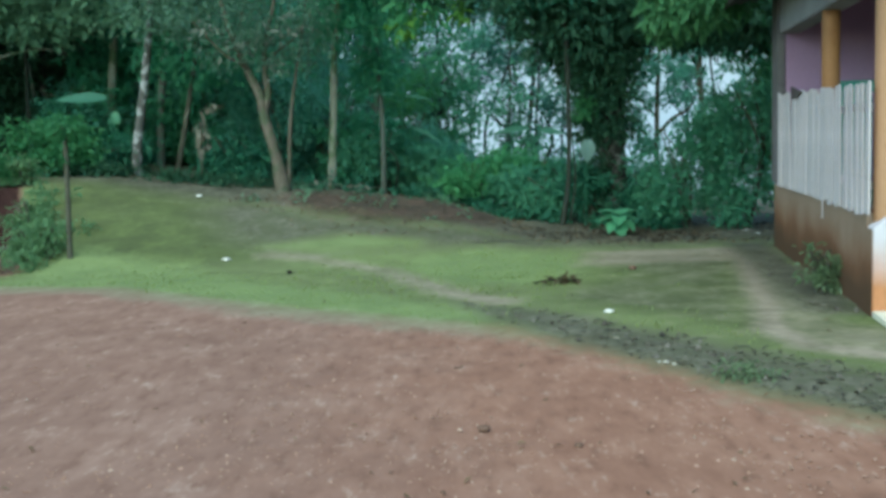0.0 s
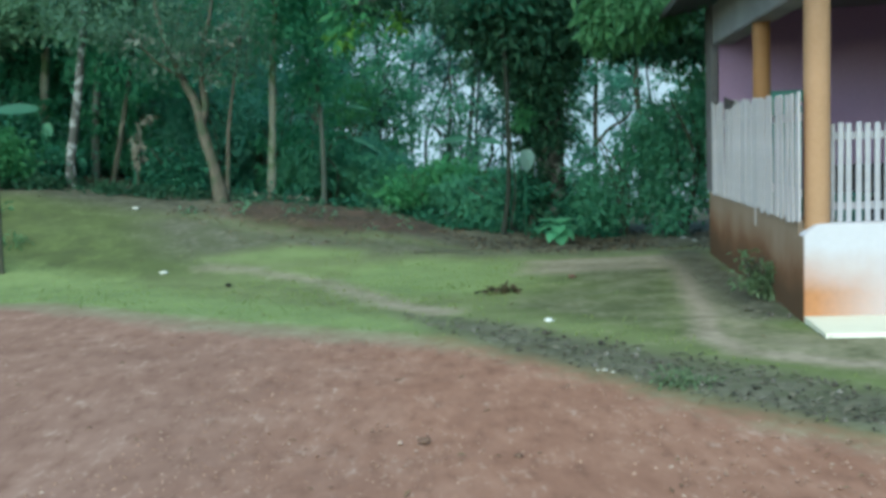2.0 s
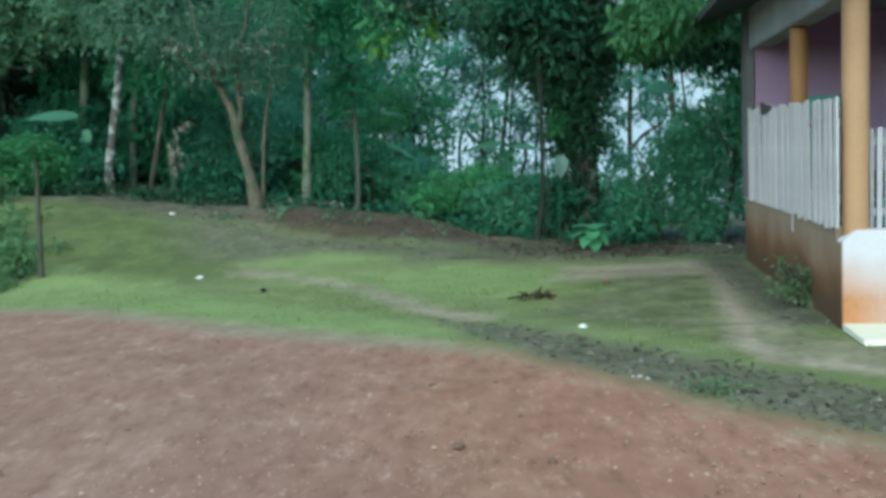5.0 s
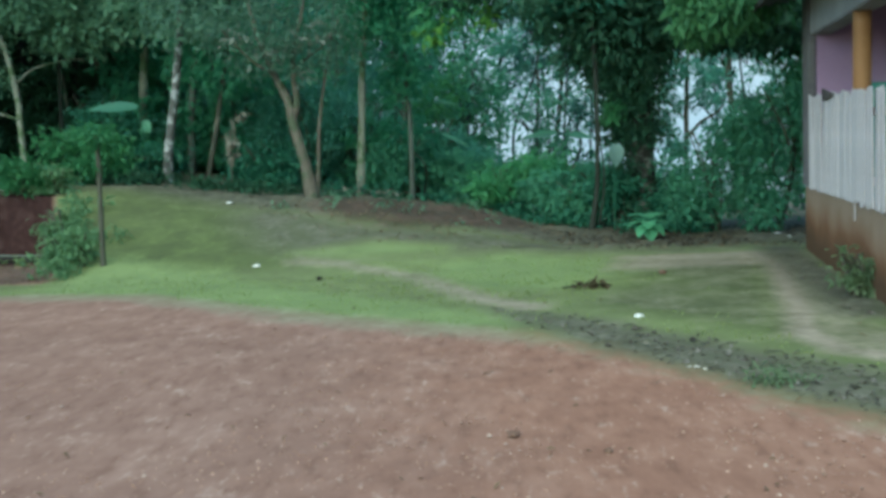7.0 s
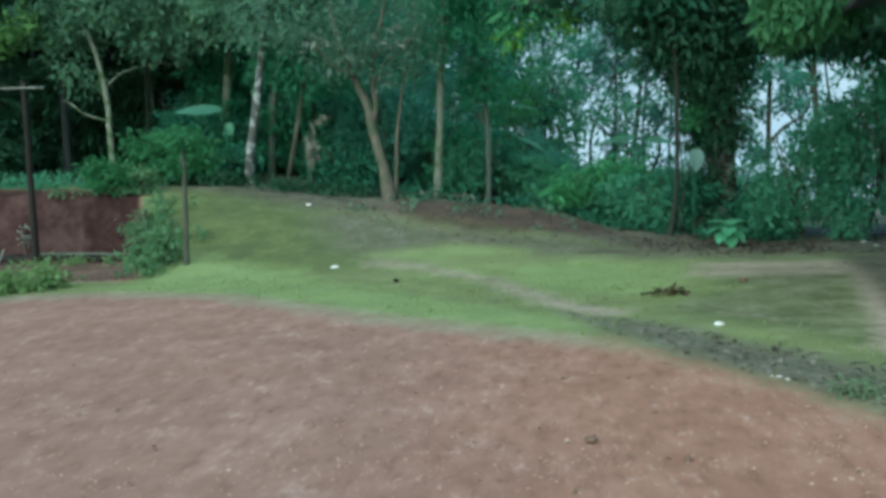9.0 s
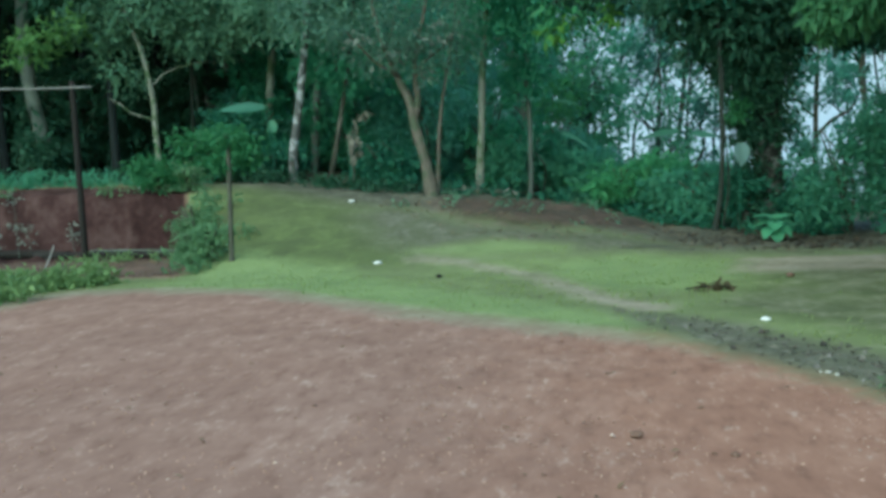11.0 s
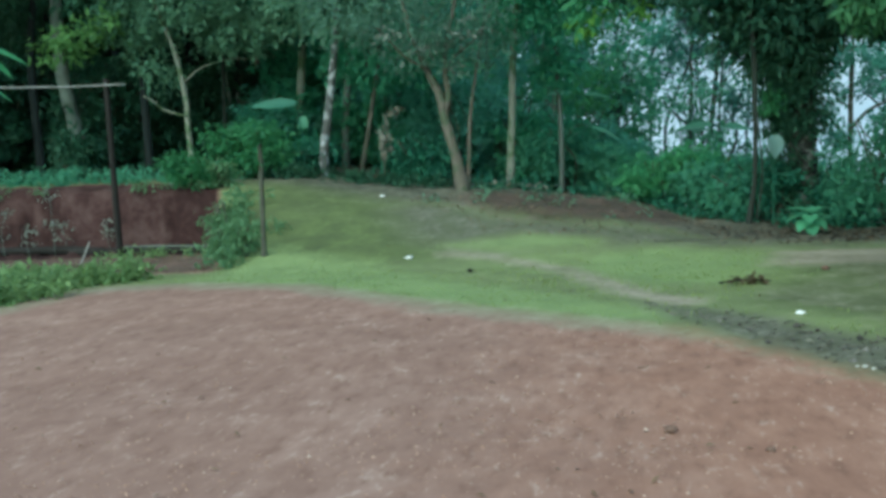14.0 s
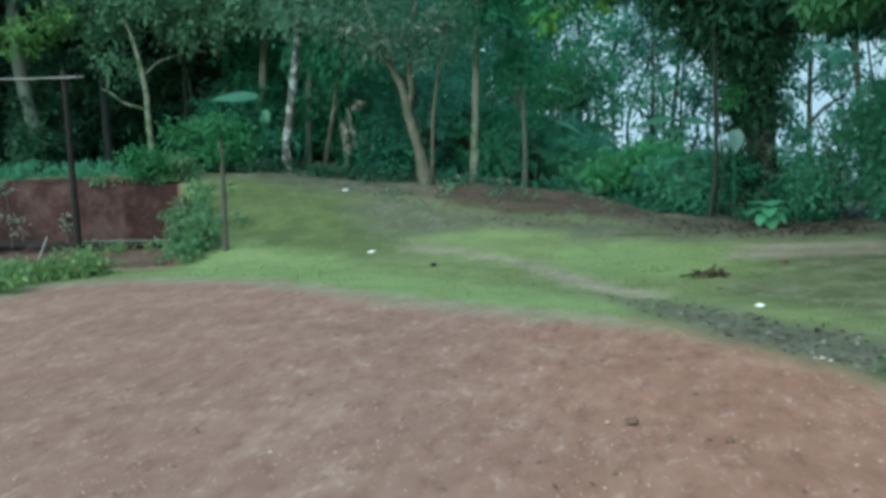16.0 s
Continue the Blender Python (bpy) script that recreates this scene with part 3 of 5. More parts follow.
# ---- a glowing sheet in place of the pale misty sky beyond the wood ----
def build_backdrop():
    n = Nodes("glowing_misty_distance", 1.0, 0.0)
    # The sheet emits light itself, so the gaps between the trees look bright.
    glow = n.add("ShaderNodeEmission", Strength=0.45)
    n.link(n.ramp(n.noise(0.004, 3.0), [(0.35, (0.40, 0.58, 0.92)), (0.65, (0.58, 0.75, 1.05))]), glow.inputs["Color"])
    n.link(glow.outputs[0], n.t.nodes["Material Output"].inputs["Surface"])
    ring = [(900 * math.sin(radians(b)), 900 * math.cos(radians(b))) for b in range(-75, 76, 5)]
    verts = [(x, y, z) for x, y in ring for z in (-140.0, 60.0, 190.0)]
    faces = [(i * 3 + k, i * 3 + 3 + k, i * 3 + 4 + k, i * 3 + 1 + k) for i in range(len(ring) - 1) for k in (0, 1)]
    tagged(new("backdrop", mesh_of("backdrop", verts, faces, n.m, True)), "glowing sheet that stands in for the pale misty sky behind the wood", "backdrop", kind="structure")


build_backdrop()


# ---- the house: a raised porch with low walls, ochre columns and a lilac back wall ----
HOUSE = pose(3.31, 7.57, 0, 0, 0, -10)
DEPTH = 4.32


def front_wall_mesh():
    """Low white wall whose end is cut off at the upper corner."""
    outline = [(0.0, 0.0), (0.0, 0.69), (0.10, 0.775), (6.5, 0.775), (6.5, 0.0)]
    bm = bmesh.new()
    ring = [bm.verts.new((u, -0.03, z)) for u, z in outline]
    face = bm.faces.new(ring)
    push = bmesh.ops.extrude_face_region(bm, geom=[face])
    bmesh.ops.translate(bm, verts=[g for g in push["geom"] if isinstance(g, bmesh.types.BMVert)], vec=(0, 0.18, 0))
    bmesh.ops.recalc_face_normals(bm, faces=bm.faces[:])
    bmesh.ops.bevel(bm, geom=bm.edges[:], offset=0.008, segments=2, affect="EDGES")
    me = bpy.data.meshes.new("front_wall")
    bm.to_mesh(me)
    bm.free()
    me.materials.append(WALL_FRONT)
    return me


def apron_mesh():
    verts = [(0.0, -0.032, 0.0), (0.0, -0.66, 0.0), (6.5, -0.66, 0.0), (6.5, -0.032, 0.0), (0.0, -0.032, 0.05), (0.0, -0.64, 0.035), (6.5, -0.64, 0.035), (6.5, -0.032, 0.05)]
    faces = [(3, 2, 1, 0), (4, 5, 6, 7), (0, 1, 5, 4), (1, 2, 6, 5), (2, 3, 7, 6), (3, 0, 4, 7)]
    return mesh_of("apron", verts, faces, APRON_WHITE)


def build_house():
    house = thing("house", "raised porch of a house with ochre columns and white fence", "house", HOUSE)
    part("front_wall", front_wall_mesh(), house, "white plaster wall splashed with orange mud")
    part("side_wall", box("side_wall", -0.006, -0.001, -0.016, 0.152, -0.1, 0.68, WALL_SIDE, 0.001), house)
    part("side_wall", box("side_wall", 0.0, 0.15, 0.155, DEPTH + 0.46, -0.1, 0.80, WALL_SIDE, 0.012), house, "ochre wall stained with red mud")
    part("apron", apron_mesh(), house, "narrow white concrete apron")
    part("porch_floor", box("porch_floor", 0.152, 6.5, 0.152, DEPTH, 0.2, 0.55, FLOOR_CEMENT, 0), house)
    part("back_wall", box("back_wall", 0.062, 6.5, DEPTH + 0.002, DEPTH + 0.16, 0.804, 2.935, LILAC, 0), house, "lilac painted wall")
    part("end_wall", box("end_wall", 6.502, 6.65, 0.0, DEPTH + 0.18, -0.1, 3.0, LILAC, 0), house)
    for u, v, z, r, paint in ((0.135, 0.13, 0.70, 0.1, ORANGE_PAINT), (0.105, 2.07, 0.801, 0.083, ORANGE_SHADED)):
        part("column", tubes("column", [([(u, v, z), (u, v, 1.2), (u, v, 1.9), (u, v, 2.571)], [r] * 4)], paint, 24, 3, 0.0), house, "round ochre painted column")
    part("column", box("column", -0.03, 0.06, DEPTH + 0.003, DEPTH + 0.48, 0.803, 3.06, POST_GREY, 0.02), house, "weathered grey cement end column")
    part("beam", box("beam", -0.01, 0.23, -0.02, DEPTH, 2.572, 3.05, GREY_BEAM, 0.012), house, "grey cement beam")
    part("beam", box("beam", 0.232, 6.5, -0.02, 0.2, 2.572, 3.05, GREY_BEAM, 0.012), house, "grey cement beam")
    part("ceiling", box("ceiling", 0.1, 6.5, 0.1, DEPTH + 0.1, 2.94, 2.97, CEILING_GREY, 0), house)
    bm = bmesh.new()
    eave = [(-0.6, 2.93), (-0.6, 3.0), (3.2, 4.4), (6.7, 4.4), (6.7, 4.3), (3.2, 4.3), (0.0, 3.1)]
    ring = [bm.verts.new((u, -0.9, z)) for u, z in eave]
    face = bm.faces.new(ring)
    push = bmesh.ops.extrude_face_region(bm, geom=[face])
    bmesh.ops.translate(bm, verts=[g for g in push["geom"] if isinstance(g, bmesh.types.BMVert)], vec=(0, DEPTH + 1.75, 0))
    bmesh.ops.recalc_face_normals(bm, faces=bm.faces[:])
    me = bpy.data.meshes.new("roof")
    bm.to_mesh(me)
    bm.free()
    me.materials.append(ROOF_DARK)
    part("roof", me, house, "dark roof with a wide eave")


build_house()


def picket_mesh(name, width, thick, z0, z1, mat, cut):
    """An upright board from z0 to z1 with a sloping cut at the top."""
    w, d = width / 2, thick / 2
    verts = [(-w, -d, z0), (w, -d, z0), (w, d, z0), (-w, d, z0), (-w, -d, z1 - cut), (-w * 0.2, -d, z1), (w, -d, z1 - cut * 0.6), (w, d, z1 - cut * 0.6), (-w * 0.2, d, z1), (-w, d, z1 - cut)]
    faces = [(3, 2, 1, 0), (0, 1, 6, 5, 4), (2, 3, 9, 8, 7), (1, 2, 7, 6), (3, 0, 4, 9), (4, 5, 8, 9), (5, 6, 7, 8)]
    return mesh_of(name, verts, faces, mat)


def build_fences():
    rng = random.Random(7)
    front = thing("picket_fence", "white wooden picket fence along the porch front", "fence", HOUSE)
    for z in (0.90, 1.455):
        part("rail", box("rail", 0.24, 6.4, 0.16, 0.185, z - 0.03, z + 0.03, WHITE_PICKET, 0.004), front)
    kinds = [picket_mesh("picket", 0.040, 0.018, 0.777, 1.555 + d, WHITE_PICKET, 0.004) for d in (0, 0.008, -0.006)]
    part("picket", picket_mesh("picket", 0.03, 0.018, 0.777, 1.555, GREY_BEAM, 0.004), front, "narrow grey board", m=pose(0.262, 0.15, 0))
    u = 0.315
    while u < 6.3:
        part("picket", kinds[rng.randrange(3)], front, m=pose(u, 0.147, 0, 0, rng.uniform(-0.25, 0.25), 0))
        u += 0.0715 + rng.uniform(-0.002, 0.002)
    side = thing("board_fence", "tall fence of close white boards on the side wall", "fence", HOUSE)
    for z in (1.0, 1.62):
        part("rail", box("rail", 0.05, 0.085, 0.36, DEPTH - 0.25, z - 0.035, z + 0.035, WHITE_BOARD, 0.004), side)
    v = 0.09
    while v < DEPTH + 0.1:
        near = v < 1.7
        wide = rng.uniform(0.05, 0.082) if near else rng.uniform(0.078, 0.096)
        top = 1.80 + 0.018 * v + rng.uniform(-0.016, 0.016) - (0.03 if rng.random() < 0.15 else 0)
        board = picket_mesh("board", wide, 0.016, 0.79 + (rng.uniform(-0.03, 0.02) if near else rng.uniform(-0.012, 0.008)), top, WHITE_BOARD, rng.choice((0.006, 0.012, 0.02)))
        part("board", board, side, m=pose(-0.012 + rng.uniform(-0.005, 0.005), v, 0, rng.uniform(-0.6, 0.6), 0, 90 + rng.uniform(-1.2, 1.2)))
        v += wide * (rng.uniform(0.97, 1.08) if near else 0.92)
    part("board", picket_mesh("hanging_strip", 0.02, 0.01, 0.62, 0.82, WHITE_BOARD, 0.0), side, "loose white strip hanging down", m=pose(-0.025, 1.75, 0, 0, 0, 90))


build_fences()


# ---- trees ----
def tree(label, limbs, bark, crowns, seed, category="tree", group="", sides=9):
    """limbs: (points, radii). crowns: (name, blobs, leaf size, material, droop, label)."""
    base = Vector(limbs[0][0][0])
    z = ground_at(base.x, base.y)
    top = thing("tree", label, category, pose(base.x, base.y, z), group)
    low = [(tuple(Vector(q) - Vector((base.x, base.y, z))), r) for q, r in zip(*limbs[0])]
    first = ([(low[0][0][0], low[0][0][1], -0.15)] + [q for q, _ in low], [low[0][1] * 1.45] + [r for _, r in low])
    rest = [([tuple(Vector(q) - Vector((base.x, base.y, z))) for q in pts], rad) for pts, rad in limbs[1:]]
    part("trunk", tubes("trunk", [first], bark, sides, seed), top)
    for k, limb in enumerate(rest):
        part("branch", tubes("branch", [limb], bark, 7, seed + k), top)
    for name, blobs, size, mat, droop, text in crowns:
        tagged(part(name, foliage(name, [(x - base.x, y - base.y, h - z, *r) for x, y, h, *r in blobs], size, mat, seed, droop=droop), top, text), kind="stuff")
    return top


tree("forked tan-barked tree with thin olive foliage on the bank",
     [([(-2.51, 15.81, 0.67), (-2.60, 15.79, 1.31), (-2.74, 15.77, 1.89), (-2.80, 15.76, 2.28), (-2.96, 15.73, 2.64), (-3.16, 15.69, 3.16), (-3.3, 15.64, 3.75), (-3.5, 15.6, 5.2)], [0.125, 0.088, 0.078, 0.072, 0.056, 0.04, 0.03, 0.02]),
      ([(-2.76, 15.77, 1.95), (-2.67, 15.78, 2.28), (-2.70, 15.78, 2.63), (-2.66, 15.80, 3.15), (-2.5, 15.83, 3.75), (-2.3, 15.8, 5.0)], [0.066, 0.056, 0.046, 0.036, 0.028, 0.016]),
      ([(-2.96, 15.73, 2.64), (-3.05, 15.6, 2.75), (-3.32, 15.5, 2.95), (-3.7, 15.4, 3.4)], [0.03, 0.026, 0.02, 0.01]),
      ([(-2.7, 15.78, 2.63), (-2.5, 15.7, 2.9), (-2.2, 15.6, 3.1), (-1.9, 15.6, 3.5)], [0.028, 0.022, 0.016, 0.008]),
      ([(-3.16, 15.69, 3.16), (-3.0, 15.6, 3.4), (-2.9, 15.5, 3.8)], [0.024, 0.018, 0.01]),
      ([(-2.45, 15.88, 0.75), (-2.40, 15.90, 1.30), (-2.36, 15.92, 1.84), (-2.28, 15.94, 2.36), (-2.16, 15.97, 2.98), (-2.05, 15.99, 3.59), (-1.9, 16.0, 5.0)], [0.05, 0.03, 0.028, 0.026, 0.022, 0.018, 0.01])],
     BARK_FORK,
     [("crown", [(-3.4, 15.6, 3.5, 0.9, 0.8, 0.5, 620), (-2.3, 15.7, 3.6, 0.9, 0.8, 0.5, 700), (-2.0, 16.0, 3.0, 0.5, 0.5, 0.25, 150), (-2.5, 15.5, 2.9, 0.42, 0.3, 0.24, 240), (-3.2, 15.5, 2.95, 0.42, 0.35, 0.24, 280), (-2.85, 15.35, 3.25, 0.5, 0.3, 0.26, 330), (-2.15, 15.6, 3.3, 0.4, 0.3, 0.25, 200), (-2.7, 15.6, 4.9, 1.6, 1.4, 0.8, 1700), (-4.2, 15.7, 3.7, 0.9, 0.8, 0.6, 700)], 0.10, LEAF_WISP, 0.3, "thin grey-green leaves"),
      # Sky-lit highlights round the fork, made as leaves of a paler colour.
      ("crown", [(-2.75, 15.5, 3.05, 0.35, 0.3, 0.2, 44), (-2.3, 15.4, 3.2, 0.3, 0.3, 0.2, 34), (-3.3, 15.3, 3.2, 0.3, 0.3, 0.2, 34), (-2.6, 15.4, 2.75, 0.2, 0.2, 0.12, 16)], 0.14, LEAF_ASH, 0.5, "a few leaves paled to look lit by the sky")], 11)

# The last crown blob is an unseen canopy, added to shade the crest.
tree("slender tree with white-mottled trunk on the bank",
     [([(-5.23, 17.23, 1.05), (-5.23, 17.23, 1.48), (-5.09, 17.27, 2.33), (-4.96, 17.31, 3.18), (-4.85, 17.34, 4.22), (-4.8, 17.4, 6.5)], [0.09, 0.078, 0.072, 0.066, 0.06, 0.03])],
     BARK_MOTTLED, [("crown", [(-4.9, 17.2, 4.4, 1.4, 1.2, 0.9, 2200), (-4.6, 17.2, 5.8, 2.0, 1.8, 1.2, 3000), (-4.8, 15.6, 5.9, 2.4, 1.8, 0.7, 1700)], 0.15, LEAF_OLIVE, 0.35, "")], 12)
tree("straight pale-barked tree among dark undergrowth",
     [([(-6.53, 19.96, 1.2), (-6.53, 19.96, 2.16), (-6.42, 20.0, 3.36), (-6.30, 20.03, 4.66), (-6.2, 20.1, 7.5)], [0.1, 0.085, 0.08, 0.075, 0.04])],
     BARK_PALE, [("crown", [(-6.2, 19.6, 4.6, 1.5, 1.3, 0.8, 2200), (-6.2, 19.8, 6.6, 2.4, 2.2, 1.4, 3500)], 0.17, LEAF_OLIVE, 0.35, "")], 13)
tree("straight pale trunk rising from the brown bank",
     [([(-1.91, 17.4, 0.66), (-1.84, 17.41, 1.74), (-1.77, 17.42, 2.9), (-1.67, 17.43, 4.14), (-1.6, 17.5, 7)], [0.08, 0.062, 0.058, 0.052, 0.035])],
     BARK_PALE, [("crown", [(-1.7, 17.2, 4.0, 1.3, 1.0, 0.9, 2200), (-1.0, 17.2, 5.0, 1.6, 1.4, 0.9, 1600)], 0.16, LEAF_MID, 0.4, "")], 14)
tree("thin grey trunk deep in the wood", [([(-5.54, 19.71, 0.9), (-5.49, 19.72, 1.82), (-5.43, 19.74, 2.55), (-5.29, 19.78, 3.95), (-5.2, 19.79, 6.19)], [0.085, 0.076, 0.072, 0.066, 0.034])],
     BARK_WOOD, [("crown", [(-5.4, 19.8, 5.6, 2.4, 2.2, 2.0, 4000)], 0.2, LEAF_DARK, 0.35, "")], 15)
tree("thin leaning sapling in the undergrowth", [([(-4.91, 18.36, 0.89), (-4.81, 18.38, 1.24), (-4.58, 18.44, 2.33), (-4.39, 18.49, 3.37), (-4.2, 18.6, 5)], [0.055, 0.05, 0.045, 0.04, 0.02])],
     BARK, [("crown", [(-4.3, 18.3, 3.3, 1.2, 1.0, 0.8, 1700)], 0.16, LEAF_MID, 0.4, "")], 16)
tree("thin straight trunk behind the brown bank", [([(-1.04, 18.02, 0.55), (-1.02, 18.02, 1.2), (-1.02, 18.02, 1.99), (-1.07, 18.02, 3.22), (-1.07, 18.04, 5.19)], [0.05, 0.045, 0.041, 0.036, 0.018])],
     BARK_WOOD, [("crown", [(-1.0, 18.0, 4.3, 1.3, 1.1, 0.8, 1500), (-1.0, 17.85, 2.75, 0.45, 0.35, 0.45, 420)], 0.19, LEAF_MID, 0.4, "")], 17)

# the great dark tree beside the house, its trunk wrapped in ivy, with low hanging boughs
tree("great dark tree wrapped in ivy with low hanging boughs",
     [([(2.78, 16.08, 0.0), (2.79, 16.07, 0.82), (2.79, 16.07, 1.47), (2.77, 16.08, 2.11), (2.68, 16.09, 2.92), (2.62, 16.10, 3.82), (2.60, 16.11, 5.2)], [0.34, 0.23, 0.22, 0.24, 0.3, 0.3, 0.22]),
      ([(2.65, 16.1, 3.4), (2.2, 15.2, 4.1), (1.2, 14.0, 4.0), (0.4, 13.2, 3.55), (-0.4, 13.0, 3.3)], [0.14, 0.1, 0.07, 0.04, 0.02]),
      ([(2.65, 16.1, 3.2), (2.9, 15.0, 3.9), (3.0, 13.4, 3.7), (2.9, 12.3, 3.3)], [0.14, 0.1, 0.06, 0.025]),
      ([(2.7, 16.1, 2.9), (3.6, 15.8, 3.4), (4.8, 15.4, 3.5), (5.8, 15.2, 3.4)], [0.13, 0.09, 0.06, 0.03])],
     BARK_DARK,
     # The last blob hangs above the view, added to shade ground and house side.
     [("crown", [(2.5, 15.9, 3.3, 0.95, 0.8, 0.7, 5200), (2.25, 15.9, 3.75, 0.5, 0.6, 0.4, 1700), (1.62, 15.8, 3.3, 0.45, 0.45, 0.42, 330), (1.35, 15.6, 3.65, 0.5, 0.5, 0.25, 240), (2.5, 15.9, 2.8, 0.62, 0.5, 0.4, 2300), (3.7, 15.6, 3.25, 0.9, 0.7, 0.42, 4200), (4.8, 15.3, 3.25, 1.0, 0.8, 0.45, 4300), (4.3, 13.9, 3.15, 0.5, 0.5, 0.28, 1100), (5.8, 15.2, 3.4, 0.9, 0.8, 0.4, 2200), (2.6, 15.6, 5.2, 2.6, 2.4, 1.2, 5500), (3.6, 13.2, 6.0, 3.2, 3.0, 0.9, 6500)], 0.17, LEAF_GREAT, 0.5, "dense dark leaves, with an unseen canopy added overhead for shade"),
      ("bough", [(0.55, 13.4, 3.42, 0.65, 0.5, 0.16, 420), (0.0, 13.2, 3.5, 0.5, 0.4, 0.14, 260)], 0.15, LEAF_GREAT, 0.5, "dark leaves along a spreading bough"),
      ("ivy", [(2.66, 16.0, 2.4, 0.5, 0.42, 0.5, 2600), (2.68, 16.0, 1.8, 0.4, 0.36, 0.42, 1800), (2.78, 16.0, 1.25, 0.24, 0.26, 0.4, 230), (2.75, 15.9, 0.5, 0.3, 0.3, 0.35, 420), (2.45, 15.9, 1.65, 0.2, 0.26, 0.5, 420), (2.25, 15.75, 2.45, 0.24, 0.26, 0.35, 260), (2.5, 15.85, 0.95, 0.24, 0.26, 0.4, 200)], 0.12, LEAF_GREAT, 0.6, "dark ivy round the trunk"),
      ("ivy", [(2.28, 15.6, 1.95, 0.13, 0.16, 0.3, 150)], 0.11, LEAF_BRIGHT, 0.6, "fresh green ivy beside the trunk"),
      ("bough", [(3.05, 12.2, 3.12, 0.4, 0.45, 0.24, 400), (3.5, 12.4, 3.14, 0.36, 0.45, 0.2, 260), (2.74, 12.2, 2.86, 0.17, 0.25, 0.2, 120), (2.68, 12.15, 2.66, 0.1, 0.15, 0.13, 36), (2.98, 12.2, 2.8, 0.14, 0.2, 0.15, 60), (3.3, 12.3, 2.86, 0.16, 0.2, 0.13, 60), (3.62, 12.4, 2.92, 0.14, 0.2, 0.12, 44)], 0.17, LEAF_BOUGH, 1.2, "bright hanging leaves"),
      ("bough", [(-0.4, 13.0, 2.96, 0.25, 0.25, 0.16, 110), (-0.2, 13.0, 3.2, 0.3, 0.3, 0.12, 60)], 0.16, LEAF_BRIGHT, 0.6, "bright leaves at the end of a bough"),
      ("bough", [(0.34, 13.0, 3.15, 0.08, 0.1, 0.14, 46), (-0.38, 12.9, 2.92, 0.15, 0.12, 0.09, 44), (-0.24, 12.9, 3.02, 0.1, 0.1, 0.07, 20)], 0.13, LEAF_YELLOW, 0.7, "fresh yellow-green leaves")], 20)
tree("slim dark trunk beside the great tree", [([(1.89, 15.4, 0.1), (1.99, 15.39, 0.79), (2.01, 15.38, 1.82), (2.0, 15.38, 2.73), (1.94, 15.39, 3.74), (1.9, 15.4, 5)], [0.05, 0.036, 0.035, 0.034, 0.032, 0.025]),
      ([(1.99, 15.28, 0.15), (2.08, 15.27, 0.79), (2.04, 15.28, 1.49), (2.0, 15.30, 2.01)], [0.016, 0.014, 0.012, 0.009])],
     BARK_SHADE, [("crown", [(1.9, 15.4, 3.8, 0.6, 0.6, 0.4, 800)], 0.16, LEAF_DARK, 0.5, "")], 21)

# thin trunks against the pale sky
tree("bare thin tree against the pale sky", [([(6.40, 29.33, -0.8), (6.41, 29.32, 0.81), (6.45, 29.31, 2.69), (6.52, 29.30, 4.2), (6.6, 29.3, 6)], [0.09, 0.075, 0.065, 0.05, 0.03]),
      ([(6.43, 29.32, 1.35), (6.82, 29.23, 1.79), (7.31, 29.11, 2.1), (7.51, 29.06, 2.5)], [0.05, 0.045, 0.035, 0.02]),
      ([(6.44, 29.32, 1.9), (6.1, 29.3, 2.2), (5.8, 29.3, 2.7)], [0.04, 0.03, 0.015])],
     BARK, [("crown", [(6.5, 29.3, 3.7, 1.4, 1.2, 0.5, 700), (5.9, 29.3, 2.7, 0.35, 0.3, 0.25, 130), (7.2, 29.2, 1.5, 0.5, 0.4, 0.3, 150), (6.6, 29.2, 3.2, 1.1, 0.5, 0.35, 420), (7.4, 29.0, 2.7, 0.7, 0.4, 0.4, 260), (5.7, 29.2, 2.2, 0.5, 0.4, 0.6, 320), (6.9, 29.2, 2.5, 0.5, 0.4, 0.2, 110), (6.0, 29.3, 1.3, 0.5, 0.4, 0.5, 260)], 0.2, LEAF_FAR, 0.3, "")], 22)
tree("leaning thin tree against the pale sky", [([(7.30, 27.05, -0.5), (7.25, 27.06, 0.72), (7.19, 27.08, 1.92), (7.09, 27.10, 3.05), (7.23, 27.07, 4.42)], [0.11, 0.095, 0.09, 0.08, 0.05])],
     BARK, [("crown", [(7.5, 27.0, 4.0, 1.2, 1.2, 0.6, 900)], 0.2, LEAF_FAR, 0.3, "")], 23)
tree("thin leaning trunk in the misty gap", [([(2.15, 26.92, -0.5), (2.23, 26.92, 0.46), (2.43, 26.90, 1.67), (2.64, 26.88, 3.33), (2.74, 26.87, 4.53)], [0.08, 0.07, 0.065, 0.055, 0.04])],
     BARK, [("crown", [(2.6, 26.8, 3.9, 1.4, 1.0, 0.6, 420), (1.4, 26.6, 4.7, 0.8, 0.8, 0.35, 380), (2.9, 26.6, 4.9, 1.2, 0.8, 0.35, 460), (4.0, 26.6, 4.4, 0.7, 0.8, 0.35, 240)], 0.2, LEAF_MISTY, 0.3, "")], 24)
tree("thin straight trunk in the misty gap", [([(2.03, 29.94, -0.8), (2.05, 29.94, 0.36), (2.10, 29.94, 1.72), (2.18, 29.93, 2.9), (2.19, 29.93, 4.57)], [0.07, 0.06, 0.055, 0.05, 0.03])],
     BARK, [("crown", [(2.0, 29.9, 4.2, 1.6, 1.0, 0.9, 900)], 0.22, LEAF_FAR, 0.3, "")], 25)

